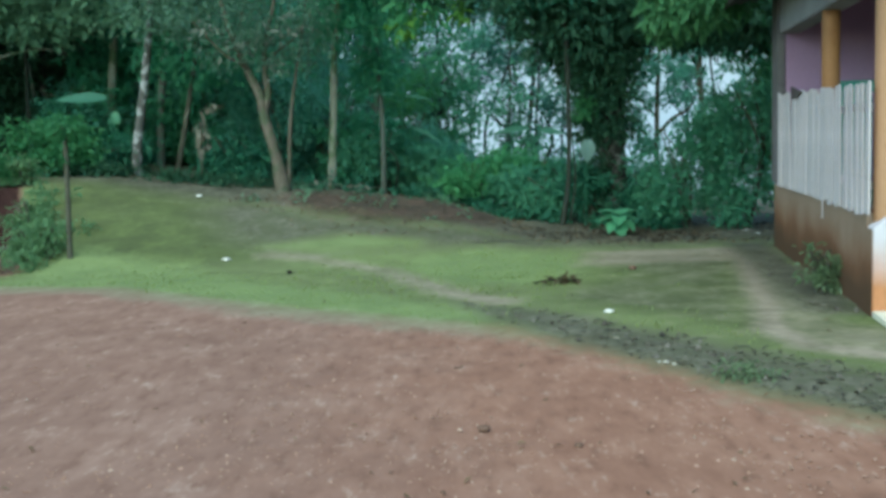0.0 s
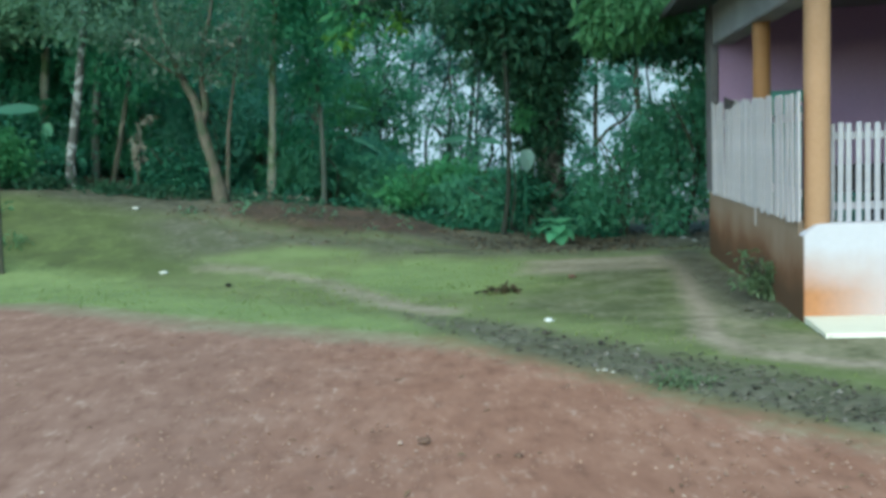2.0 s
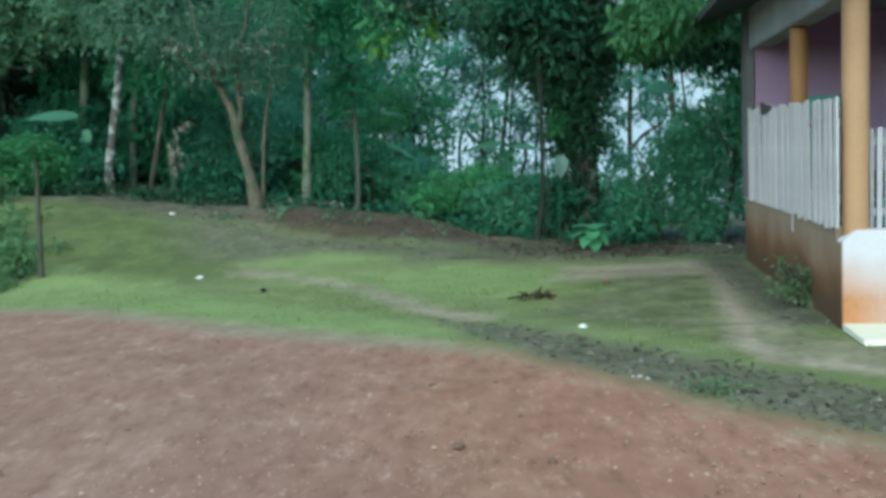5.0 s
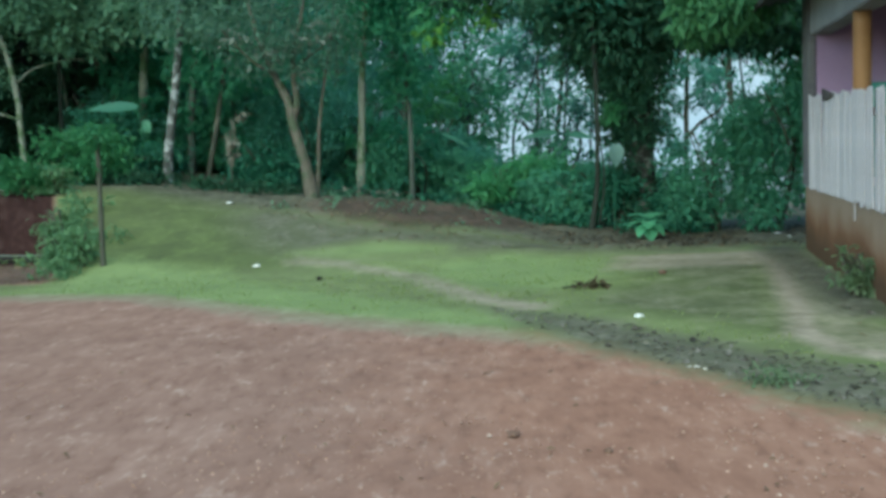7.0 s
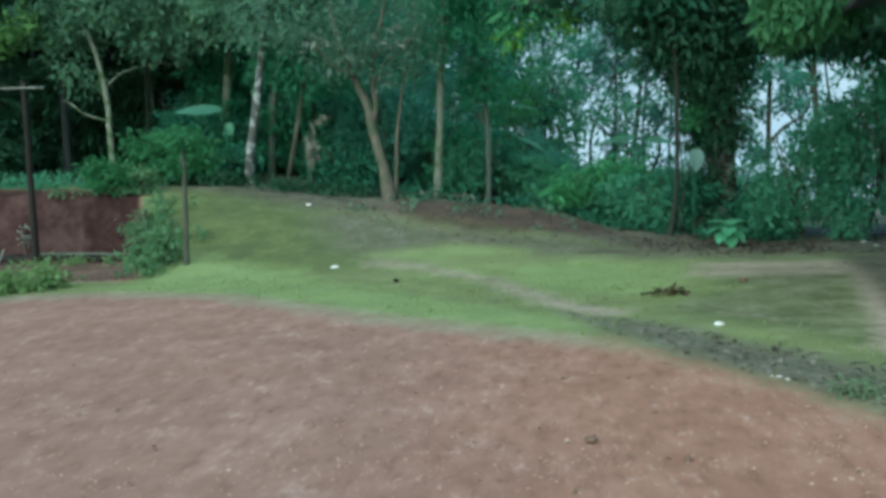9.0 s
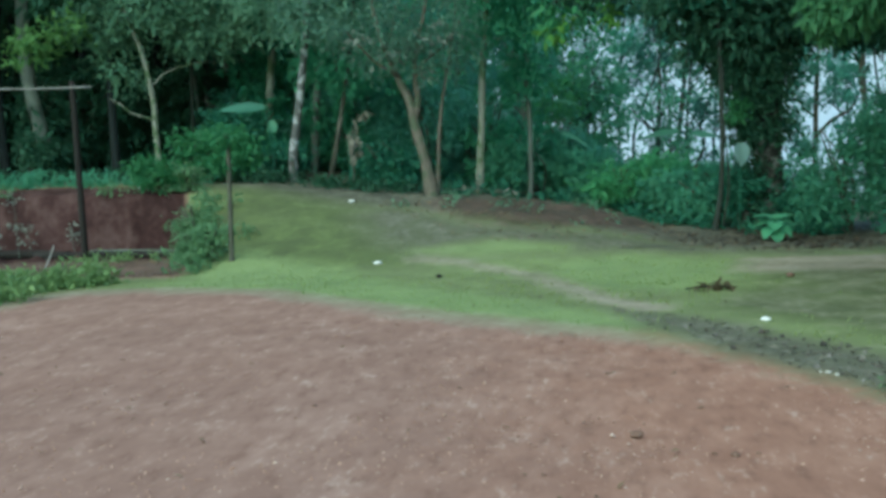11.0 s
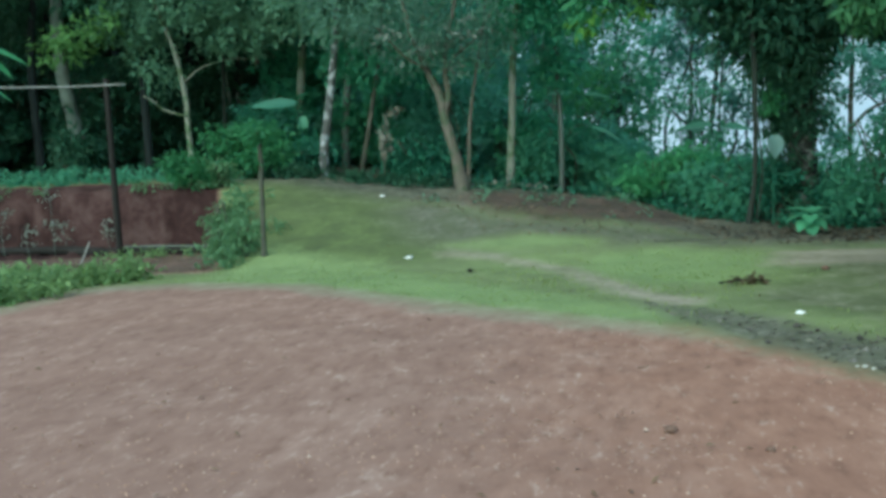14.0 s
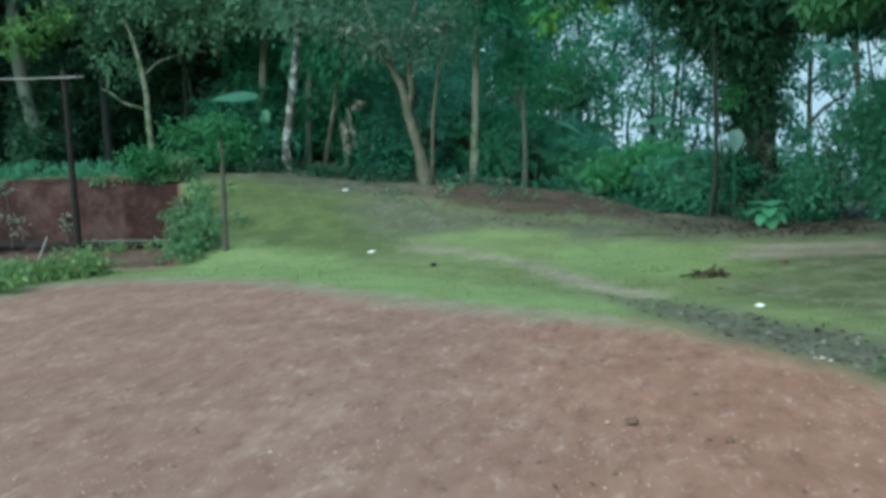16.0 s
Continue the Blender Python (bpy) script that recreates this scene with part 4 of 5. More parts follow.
# trees behind the pit
tree("spindly pale-barked tree above the red cut", [([(-8.20, 18.19, 1.3), (-8.22, 18.18, 2.19), (-8.22, 18.18, 2.63), (-8.34, 18.13, 3.5), (-8.53, 18.04, 4.15), (-8.69, 17.96, 4.79), (-8.9, 17.9, 6)], [0.06, 0.054, 0.052, 0.046, 0.036, 0.03, 0.015]),
      ([(-8.2, 18.19, 2.98), (-7.93, 18.31, 3.22), (-7.37, 18.54, 3.38), (-7.02, 18.67, 3.35)], [0.018, 0.014, 0.011, 0.007]),
      ([(-8.2, 18.15, 2.3), (-8.59, 17.96, 2.45), (-8.73, 17.89, 2.6), (-8.91, 17.8, 2.72)], [0.02, 0.018, 0.015, 0.01])],
     BARK_PALE, [("crown", [(-8.0, 18.0, 4.5, 1.2, 1.0, 0.6, 1500), (-8.5, 18.0, 5.8, 2.0, 1.8, 1.0, 2400), (-8.6, 18.1, 3.2, 0.5, 0.5, 0.4, 160), (-7.2, 18.4, 3.9, 0.9, 0.7, 0.5, 1100), (-9.2, 18.2, 4.1, 0.8, 0.7, 0.45, 800), (-8.9, 18.1, 3.45, 0.35, 0.4, 0.4, 260)], 0.15, LEAF_OLIVE, 0.35, "")], 26)
tree("stout grey trunk with yellow-green leaves in front", [([(-11.05, 18.98, 1.3), (-11.05, 18.98, 2.23), (-11.11, 18.94, 2.64), (-11.21, 18.89, 3.63), (-11.18, 18.90, 5.0), (-11.1, 19, 7.5)], [0.17, 0.15, 0.145, 0.135, 0.12, 0.06])],
     BARK_WOOD, [("crown", [(-10.05, 17.4, 3.8, 0.55, 0.5, 0.22, 260), (-9.6, 17.5, 4.05, 0.4, 0.4, 0.22, 180), (-10.4, 17.4, 3.55, 0.4, 0.4, 0.12, 90)], 0.17, LEAF_LIME, 0.2, "yellow-green leaves"),
                 ("crown", [(-11.0, 18.8, 6.4, 2.4, 2.2, 1.3, 3500)], 0.18, LEAF_DARK, 0.35, "")], 27)
tree("thin grey trunk above the bank", [([(-8.79, 23.35, 1.3), (-8.79, 23.35, 2.3), (-8.73, 23.37, 2.98), (-8.62, 23.41, 3.94), (-8.51, 23.45, 5.44)], [0.08, 0.075, 0.07, 0.065, 0.05])],
     BARK_PALE, [("crown", [(-8.6, 23.2, 5.6, 2.2, 2.0, 1.4, 3500)], 0.2, LEAF_DARK, 0.35, "")], 28)

# the wood behind: a few kinds of tree and shrub, set out at random
def wood_tree(seed, height, low, mat, count, size, width):
    rng = random.Random(seed)
    limbs = [([(0, 0, 0), (rng.uniform(-.15, .15), rng.uniform(-.15, .15), height * 0.35), (rng.uniform(-.3, .3), rng.uniform(-.3, .3), height * 0.7), (rng.uniform(-.4, .4), 0, height)], [0.10, 0.075, 0.055, 0.02])]
    top = thing("tree", "slim forest tree with dense dark foliage", "tree", group="trees of the wood")
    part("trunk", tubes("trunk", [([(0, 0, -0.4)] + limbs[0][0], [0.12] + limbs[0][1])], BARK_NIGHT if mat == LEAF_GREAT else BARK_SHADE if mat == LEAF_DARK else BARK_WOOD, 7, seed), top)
    blobs = []
    for k in range(9):
        h = low + (height - low) * (k + 0.5) / 9
        a = rng.uniform(0, 6.28)
        blobs.append((math.cos(a) * width * 0.45, math.sin(a) * width * 0.45, h, width * rng.uniform(0.5, 0.8), width * rng.uniform(0.5, 0.8), rng.uniform(0.35, 0.7), count // 9))
    tagged(part("crown", foliage("crown", blobs, size, mat, seed, spread=0.22), top), kind="stuff")
    return top


def shrub(seed, height, width, mat, count, size, label, x=0.0, y=0.0, group="undergrowth shrubs"):
    rng = random.Random(seed)
    top = thing("shrub", label, "shrub", pose(x, y, ground_at(x, y)), group)
    stems = [([(0, 0, -0.1), (rng.uniform(-.3, .3) * width, rng.uniform(-.3, .3) * width, height * 0.5), (rng.uniform(-.6, .6) * width, rng.uniform(-.5, .5) * width, height * 0.9)], [0.025, 0.018, 0.008]) for _ in range(5)]
    part("stem", tubes("stem", stems, BARK, 5, seed), top)
    blobs = [(rng.uniform(-.55, .55) * width, rng.uniform(-.5, .5) * width, height * rng.uniform(0.2, 0.85), width * 0.4, width * 0.4, height * 0.22, count // 7) for _ in range(7)]
    tagged(part("foliage", foliage("foliage", blobs, size, mat, seed, spread=0.12), top), kind="stuff")
    return top


def scatter_wood():
    """Dense dark wood above the pit, greener and thinner behind the bank, open to the sky beside the great tree."""
    rng = random.Random(31)
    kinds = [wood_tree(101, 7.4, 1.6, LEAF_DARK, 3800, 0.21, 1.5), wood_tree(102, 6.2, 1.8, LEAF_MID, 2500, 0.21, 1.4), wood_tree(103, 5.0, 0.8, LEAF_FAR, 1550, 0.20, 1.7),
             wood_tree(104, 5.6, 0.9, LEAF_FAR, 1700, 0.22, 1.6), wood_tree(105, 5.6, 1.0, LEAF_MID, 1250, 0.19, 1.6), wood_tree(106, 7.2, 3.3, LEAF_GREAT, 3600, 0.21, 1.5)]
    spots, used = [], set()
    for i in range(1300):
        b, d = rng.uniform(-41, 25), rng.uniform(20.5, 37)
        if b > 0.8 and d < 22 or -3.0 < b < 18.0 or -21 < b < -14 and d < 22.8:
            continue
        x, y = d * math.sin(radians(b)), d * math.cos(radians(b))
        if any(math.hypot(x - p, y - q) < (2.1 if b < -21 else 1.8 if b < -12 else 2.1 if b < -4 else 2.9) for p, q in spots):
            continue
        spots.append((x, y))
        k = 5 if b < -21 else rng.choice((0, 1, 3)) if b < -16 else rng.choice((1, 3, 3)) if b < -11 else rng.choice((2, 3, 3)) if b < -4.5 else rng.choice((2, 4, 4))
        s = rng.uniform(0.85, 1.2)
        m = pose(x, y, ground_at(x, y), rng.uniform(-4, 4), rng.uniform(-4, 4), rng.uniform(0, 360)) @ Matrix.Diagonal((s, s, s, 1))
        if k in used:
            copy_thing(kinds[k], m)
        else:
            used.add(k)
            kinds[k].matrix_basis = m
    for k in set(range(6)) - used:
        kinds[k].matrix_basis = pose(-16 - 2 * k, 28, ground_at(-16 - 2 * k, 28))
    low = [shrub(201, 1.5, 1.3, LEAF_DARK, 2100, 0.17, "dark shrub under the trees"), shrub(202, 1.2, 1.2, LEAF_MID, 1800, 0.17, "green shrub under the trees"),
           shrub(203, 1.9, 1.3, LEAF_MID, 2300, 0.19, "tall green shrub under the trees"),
           shrub(204, 1.5, 1.3, LEAF_FAR, 1700, 0.17, "shrub deep in the wood with haze put into its pale green leaves"), shrub(205, 2.3, 1.4, LEAF_GREAT, 2400, 0.19, "blackish shrub added to stand in for the deep shade of the wood")]
    used = set()
    for i in range(30):
        b, d = rng.uniform(-21, -6), rng.uniform(25, 40)
        x, y = d * math.sin(radians(b)), d * math.cos(radians(b))
        copy_thing(low[0 if b < -14 else 3], pose(x, y, ground_at(x, y), 0, 0, rng.uniform(0, 360)) @ Matrix.Diagonal((1.5, 1.5, 1.5, 1)))
    for i in range(150):
        b, d = rng.uniform(-40, 16), rng.uniform(18.3, 28)
        if -10 < b < -2 and d < 18.8:
            d += 1.0
        if b > 0.5 and d > 20.5 or b > 8 or b < -7 and (d < 19.5 or rng.random() < 0.35) or b < -20.5 or b < -17 and rng.random() < 0.6:
            continue
        x, y = d * math.sin(radians(b)), d * math.cos(radians(b))
        k = rng.choice((0, 1, 1) if x < -6 else (1, 1, 3) if x < -4 else (1, 2, 3))
        s = rng.uniform(0.7, 1.1)
        m = pose(x, y, ground_at(x, y), 0, 0, rng.uniform(0, 360)) @ Matrix.Diagonal((s, s, s, 1))
        if k in used:
            copy_thing(low[k], m)
        else:
            used.add(k)
            low[k].matrix_basis = m
    for i in range(34):
        b, d, s = rng.uniform(-20, -5.5), rng.uniform(20.2, 24), rng.uniform(1.0, 1.6)
        d = max(d, 21.8) if b < -15 else d
        x, y = d * math.sin(radians(b)), d * math.cos(radians(b))
        copy_thing(low[(3, 3, 3, 3, 1)[i % 5] if rng.random() < 0.7 else 2], pose(x, y, ground_at(x, y), 0, 0, rng.uniform(0, 360)) @ Matrix.Diagonal((s, s, s, 1)))
    # Blackish shrubs fill the left of the wood in place of its deep shade.
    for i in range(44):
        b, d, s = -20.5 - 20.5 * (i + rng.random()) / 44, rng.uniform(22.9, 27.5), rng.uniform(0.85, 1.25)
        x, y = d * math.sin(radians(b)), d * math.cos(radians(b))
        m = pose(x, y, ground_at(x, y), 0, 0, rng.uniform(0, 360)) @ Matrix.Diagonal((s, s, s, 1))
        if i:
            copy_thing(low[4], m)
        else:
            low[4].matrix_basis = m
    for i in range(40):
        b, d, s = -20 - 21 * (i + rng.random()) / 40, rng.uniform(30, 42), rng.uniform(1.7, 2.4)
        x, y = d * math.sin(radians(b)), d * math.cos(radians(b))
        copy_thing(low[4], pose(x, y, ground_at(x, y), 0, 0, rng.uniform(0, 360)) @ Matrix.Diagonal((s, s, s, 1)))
    for k in set(range(4)) - used:
        low[k].matrix_basis = pose(-12 - 2 * k, 24, ground_at(-12 - 2 * k, 24))


scatter_wood()


def airy_tree(label, x, y, height, low, width, mat, clumps, leaves, size, seed, bark=None):
    """A thin tree whose small leaf clumps sit apart at the ends of fine branches, open to the sky behind."""
    rng = random.Random(seed)
    z = ground_at(x, y)
    top = thing("tree", label, "tree", pose(x, y, z), "thin trees before the pale sky")
    bend = [rng.uniform(-0.7, 0.7) for _ in range(3)]
    spine = [(0, 0, -0.3), (bend[0] * 0.5, 0, height * 0.35), (bend[1], 0.1, height * 0.7), (bend[2], 0.1, height)]
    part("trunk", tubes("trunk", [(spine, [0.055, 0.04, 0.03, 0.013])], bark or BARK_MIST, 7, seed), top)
    blobs, twigs = [], []
    for k in range(clumps):
        h = low + (height + 0.3 - low) * rng.random() ** 0.8
        out = width * (0.35 + 0.65 * math.sin(math.pi * min(1, 0.15 + 0.8 * (h - low) / (height - low))))
        a, r = rng.uniform(0, 6.28), out * rng.uniform(0.25, 1.0)
        tip = (math.cos(a) * r + bend[1], math.sin(a) * r * 0.7, h)
        root = max(h - rng.uniform(0.25, 0.8), low * 0.7)
        stem = bend[1] * root / height
        twigs.append(([(stem, 0.03, root), ((stem + tip[0]) * 0.55, tip[1] * 0.5, (root + h) * 0.5 + 0.08), tip], [0.016, 0.012, 0.005]))
        s = rng.uniform(0.42, 0.66) if rng.random() < 0.1 else rng.uniform(0.18, 0.36)
        blobs.append((*tip, s * 1.25, s, s * 0.7, int(leaves * s * s * 7)))
    part("branch", tubes("branch", twigs, bark or BARK_MIST, 4, seed), top)
    tagged(part("crown", foliage("crown", blobs, size, mat, seed, spread=0.13, clump=12), top), kind="stuff")
    return top


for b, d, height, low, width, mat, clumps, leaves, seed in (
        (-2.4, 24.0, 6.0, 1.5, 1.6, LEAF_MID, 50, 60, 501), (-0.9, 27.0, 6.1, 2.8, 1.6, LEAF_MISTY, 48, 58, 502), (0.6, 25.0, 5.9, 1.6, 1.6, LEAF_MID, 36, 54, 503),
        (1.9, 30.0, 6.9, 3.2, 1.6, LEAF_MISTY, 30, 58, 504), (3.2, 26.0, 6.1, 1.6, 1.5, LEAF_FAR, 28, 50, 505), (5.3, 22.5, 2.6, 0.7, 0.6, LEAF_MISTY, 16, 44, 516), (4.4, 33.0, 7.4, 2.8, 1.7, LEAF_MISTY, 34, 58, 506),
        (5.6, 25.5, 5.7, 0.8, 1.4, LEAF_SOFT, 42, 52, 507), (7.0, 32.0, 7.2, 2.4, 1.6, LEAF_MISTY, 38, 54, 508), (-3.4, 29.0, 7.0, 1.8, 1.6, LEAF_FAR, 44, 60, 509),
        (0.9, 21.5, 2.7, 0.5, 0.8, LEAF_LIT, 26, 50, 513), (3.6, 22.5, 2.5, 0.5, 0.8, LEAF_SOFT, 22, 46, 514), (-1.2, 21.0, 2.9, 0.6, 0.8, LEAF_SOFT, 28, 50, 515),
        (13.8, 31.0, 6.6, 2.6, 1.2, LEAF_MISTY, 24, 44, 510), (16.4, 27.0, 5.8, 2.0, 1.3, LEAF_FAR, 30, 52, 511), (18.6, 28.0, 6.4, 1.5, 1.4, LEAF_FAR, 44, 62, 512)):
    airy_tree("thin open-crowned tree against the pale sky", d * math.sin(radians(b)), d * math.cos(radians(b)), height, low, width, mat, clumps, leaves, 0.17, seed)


def scatter_saplings():
    """Slim bare stems standing in the shade of the wood."""
    rng = random.Random(77)
    kinds = []
    for k, (bark, r, h, lean) in enumerate(((BARK_WOOD, 0.036, 4.5, 0.25), (BARK_SHADE, 0.03, 4.0, -0.35), (BARK_WOOD, 0.026, 3.6, 0.5), (BARK_SHADE, 0.04, 4.6, -0.15))):
        top = thing("sapling", "slim bare sapling in the shade of the wood", "tree", group="saplings of the wood")
        part("trunk", tubes("trunk", [([(0, 0, -0.3), (lean * 0.15, 0.03, h * 0.3), (lean * 0.5, -0.05, h * 0.65), (lean, 0, h)], [r * 1.2, r, r * 0.85, r * 0.4])], bark, 7, 80 + k), top)
        tagged(part("crown", foliage("crown", [(lean, 0, h, 0.7, 0.7, 0.4, 420), (lean * 0.8, 0.1, h * 0.72, 0.5, 0.5, 0.3, 150)], 0.15, LEAF_OLIVE, 90 + k), top), kind="stuff")
        kinds.append(top)
    used = set()
    for i in range(10):
        b, d = rng.uniform(-24, -3), rng.uniform(20.5, 26)
        x, y = d * math.sin(radians(b)), d * math.cos(radians(b))
        k, s = i if i < 4 else rng.randrange(4), rng.uniform(0.8, 1.25)
        m = pose(x, y, ground_at(x, y), 0, 0, rng.uniform(0, 360)) @ Matrix.Diagonal((s, s, s, 1))
        if k in used:
            copy_thing(kinds[k], m)
        else:
            used.add(k)
            kinds[k].matrix_basis = m


scatter_saplings()

# shrubs with places of their own
for seed, x, y, h, w, mat, count, size, label in (
        (301, 3.75, 15.0, 1.7, 0.9, LEAF_SOFT, 4200, 0.11, "dense green shrub beside the great tree"),
        (302, 4.6, 14.8, 2.3, 0.9, LEAF_SOFT, 5000, 0.11, "tall green shrub behind the house corner"),
        (303, 5.4, 15.4, 3.0, 1.0, LEAF_LIT, 5200, 0.12, "tall green thicket behind the house"),
        (328, 2.35, 15.85, 1.1, 0.45, LEAF_DARK, 1500, 0.12, "dark shrub leaning on the great trunk"),
        (329, -3.1, 19.4, 2.1, 1.0, LEAF_FAR, 2400, 0.15, "tall leafy shrub between the trunks"),
        (330, -2.1, 19.7, 1.9, 0.9, LEAF_FAR, 2200, 0.15, "tall leafy shrub between the trunks"),
        (331, -4.5, 20.1, 2.1, 1.0, LEAF_FAR, 2400, 0.15, "tall leafy shrub between the trunks"),
        (332, -0.5, 20.2, 1.9, 0.9, LEAF_FAR, 2000, 0.15, "tall leafy shrub between the trunks"),
        (304, 3.4, 15.6, 0.9, 0.7, LEAF_DARK, 1400, 0.13, "low dark shrub at the foot of the great tree"),
        (305, 0.2, 18.6, 1.0, 1.1, LEAF_SOFT, 2600, 0.14, "leafy shrub behind the bank"),
        (306, 1.35, 18.2, 1.15, 1.1, LEAF_LIT, 3000, 0.14, "leafy shrub behind the bank"),
        (307, 1.6, 16.6, 0.8, 0.8, LEAF_SOFT, 1600, 0.13, "low leafy shrub at the edge of the wood"),
        (321, 1.0, 19.6, 1.1, 1.0, LEAF_LIT, 2600, 0.13, "leafy shrub on the falling slope"),
        (322, 2.0, 19.4, 1.0, 1.0, LEAF_LIT, 2600, 0.13, "leafy shrub on the falling slope"),
        (323, 2.3, 17.6, 1.0, 0.8, LEAF_SOFT, 1900, 0.12, "leafy shrub behind the great tree"),
        (324, 3.3, 18.8, 1.0, 0.9, LEAF_FAR, 2200, 0.12, "leafy shrub behind the great tree"),
        (325, 0.3, 21.0, 1.2, 1.1, LEAF_MID, 1500, 0.15, "tall leafy shrub on the falling slope"),
        (326, 2.6, 21.5, 1.1, 1.1, LEAF_MID, 1500, 0.15, "tall leafy shrub on the falling slope"),
        (327, -10.75, 18.2, 0.95, 0.7, LEAF_GREAT, 1700, 0.14, "dark shrub at the foot of a stout tree"),
        (313, 0.7, 17.3, 0.9, 0.8, LEAF_LIT, 1700, 0.13, "fresh leafy shrub behind the bank"),
        (314, -0.9, 18.8, 1.4, 1.1, LEAF_SOFT, 2400, 0.15, "leafy shrub behind the bank"),
        (315, -3.6, 18.2, 0.9, 0.9, LEAF_DARK, 1700, 0.15, "leafy shrub at the edge of the wood"),
        (316, -3.6, 17.9, 0.5, 0.7, LEAF_DARK, 1200, 0.14, "low dark shrub at the edge of the wood"),
        (317, -5.6, 17.6, 0.5, 0.7, LEAF_DARK, 1200, 0.14, "low dark shrub at the edge of the wood"),
        (308, -6.55, 16.75, 0.95, 0.95, LEAF_BRIGHT, 1900, 0.13, "fresh green bush on the crest"),
        (309, -6.95, 15.4, 0.55, 0.42, LEAF_BRIGHT, 1500, 0.09, "fresh green bush hanging over the cut"),
        (310, -5.45, 13.0, 0.5, 0.3, LEAF_SIDE, 700, 0.08, "pale green bush on the side of the pit"),
        (311, -6.0, 14.2, 0.7, 0.3, LEAF_SIDE, 800, 0.08, "pale green bush on the side of the pit"),
        (334, -6.5, 15.45, 0.45, 0.32, LEAF_SIDE, 700, 0.08, "pale green bush at the end of the cut"),
        (333, -5.1, 12.75, 0.5, 0.26, LEAF_SIDE, 620, 0.085, "green bush at the foot of a thin post"),
        (312, 3.36, 8.75, 0.42, 0.2, LEAF_DUSTY, 330, 0.08, "small dusty green bush against the house wall")):
    shrub(seed, h, w, mat, count, size, label, x, y)

# ---- posts, bar, logs ----
post = thing("fence_post", "dark leaning wooden post standing by the pit", "post")
part("shaft", tubes("shaft", [([(-7.89, 14.5, -0.1), (-7.88, 14.49, 1.23), (-7.88, 14.5, 1.945), (-7.88, 14.5, 2.8)], [0.056, 0.05, 0.046, 0.042])], WOOD_DARK, 8, 41, 0.06), post)
part("crossbar", tubes("crossbar", [([(-10.54, 12.67, 2.72), (-8.5, 14.03, 2.69), (-7.57, 14.54, 2.70)], [0.014, 0.014, 0.013])], WOOD_GREY, 7, 42, 0.04), post, "thin grey bamboo bar")
post = thing("fence_post", "thin dark post with leaves sprouting at its top", "post")
part("shaft", tubes("shaft", [([(-4.81, 12.67, -0.05), (-4.78, 12.68, 0.79), (-4.76, 12.68, 1.4), (-4.76, 12.68, 1.82)], [0.04, 0.033, 0.03, 0.025])], BARK, 8, 43, 0.15), post)
tagged(part("foliage", foliage("foliage", [(-4.76, 12.68, 1.75, 0.22, 0.2, 0.15, 200), (-4.85, 12.7, 1.5, 0.15, 0.12, 0.12, 70)], 0.12, LEAF_BRIGHT, 44), post), kind="stuff")
for pts, r, label in (([(-11.5, 15.15, 0.09), (-9.3, 14.85, 0.10), (-8.3, 14.78, 0.07)], 0.07, "long dark log lying in the pit"),
                      ([(-8.9, 14.75, 0.06), (-7.2, 14.62, 0.06), (-6.05, 14.2, 0.07)], 0.058, "wet dark log lying in the pit")):
    tagged(new("log", tubes("log", [(pts, [r, r, r * 0.9])], WOOD_DARK, 9, 45, 0.1)), label, "log")
tagged(new("pole", tubes("pole", [([(-7.9, 14.68, 0.13), (-7.2, 14.6, 0.13), (-6.15, 14.22, 0.135)], [0.018, 0.017, 0.014])], BARK_WOOD, 7, 46, 0.06)), "grey weathered pole lying along the wet log", "pole")


# ---- broad-leaved plants ----
def broad_plant(x, y, leaves, mat, label, bend=0.3, base=None, roll=0):
    """leaves: (turn, tilt, length, width, stalk height)."""
    z = ground_at(x, y) if base is None else base
    top = thing("broad_leaved_plant", label, "plant", pose(x, y, z), "broad-leaved plants")
    for i, (turn, tilt, length, width, high) in enumerate(leaves):
        reach = 0.25 * min(high, 0.45)
        tip = Vector((-math.sin(radians(turn)) * reach, math.cos(radians(turn)) * reach, high))
        part("stalk", tubes("stalk", [([(0, 0, -0.05), (tip.x * 0.3, tip.y * 0.3, high * 0.6), tuple(tip)], [0.011, 0.009, 0.007])], LEAF_DARK, 6, i), top)
        part("leaf", big_leaf("leaf", length, width, mat, bend), top, m=pose(*tip, tilt, roll * (1 if turn > 0 else -1), turn))
    return top


broad_plant(2.55, 14.2, [(a, t + 16 * math.cos(radians(a)), 0.25, 0.25, h) for a, t, h in ((0, 8, .3), (50, 2, .26), (95, 6, .24), (135, -12, .2), (180, -18, .17), (225, -10, .21), (270, 6, .25), (315, 4, .28), (75, 14, .32), (285, 16, .31), (170, 10, .26))], LEAF_MINT, "low broad-leaved plant with fresh mint green leaves")
broad_plant(-5.55, 17.1, [(85, 3, 0.9, 0.28, 1.31)], LEAF_FAR, "tall plant with one broad pale leaf", 0.06, roll=-48)
broad_plant(2.22, 15.25, [(190, -70, 0.34, 0.27, 1.35)], LEAF_CLOUD, "tall plant with a hanging pale leaf")
broad_plant(1.9, 19.8, [(95, -5, 0.75, 0.26, 1.75), (-85, -8, 0.5, 0.24, 1.7)], LEAF_PALE, "tall plant with pale spreading leaves", 0.06, roll=35)
broad_plant(-5.98, 18.55, [(190, -75, 0.34, 0.2, 1.08), (160, -70, 0.26, 0.16, 0.96)], LEAF_PALE, "plant with bluish hanging leaves")
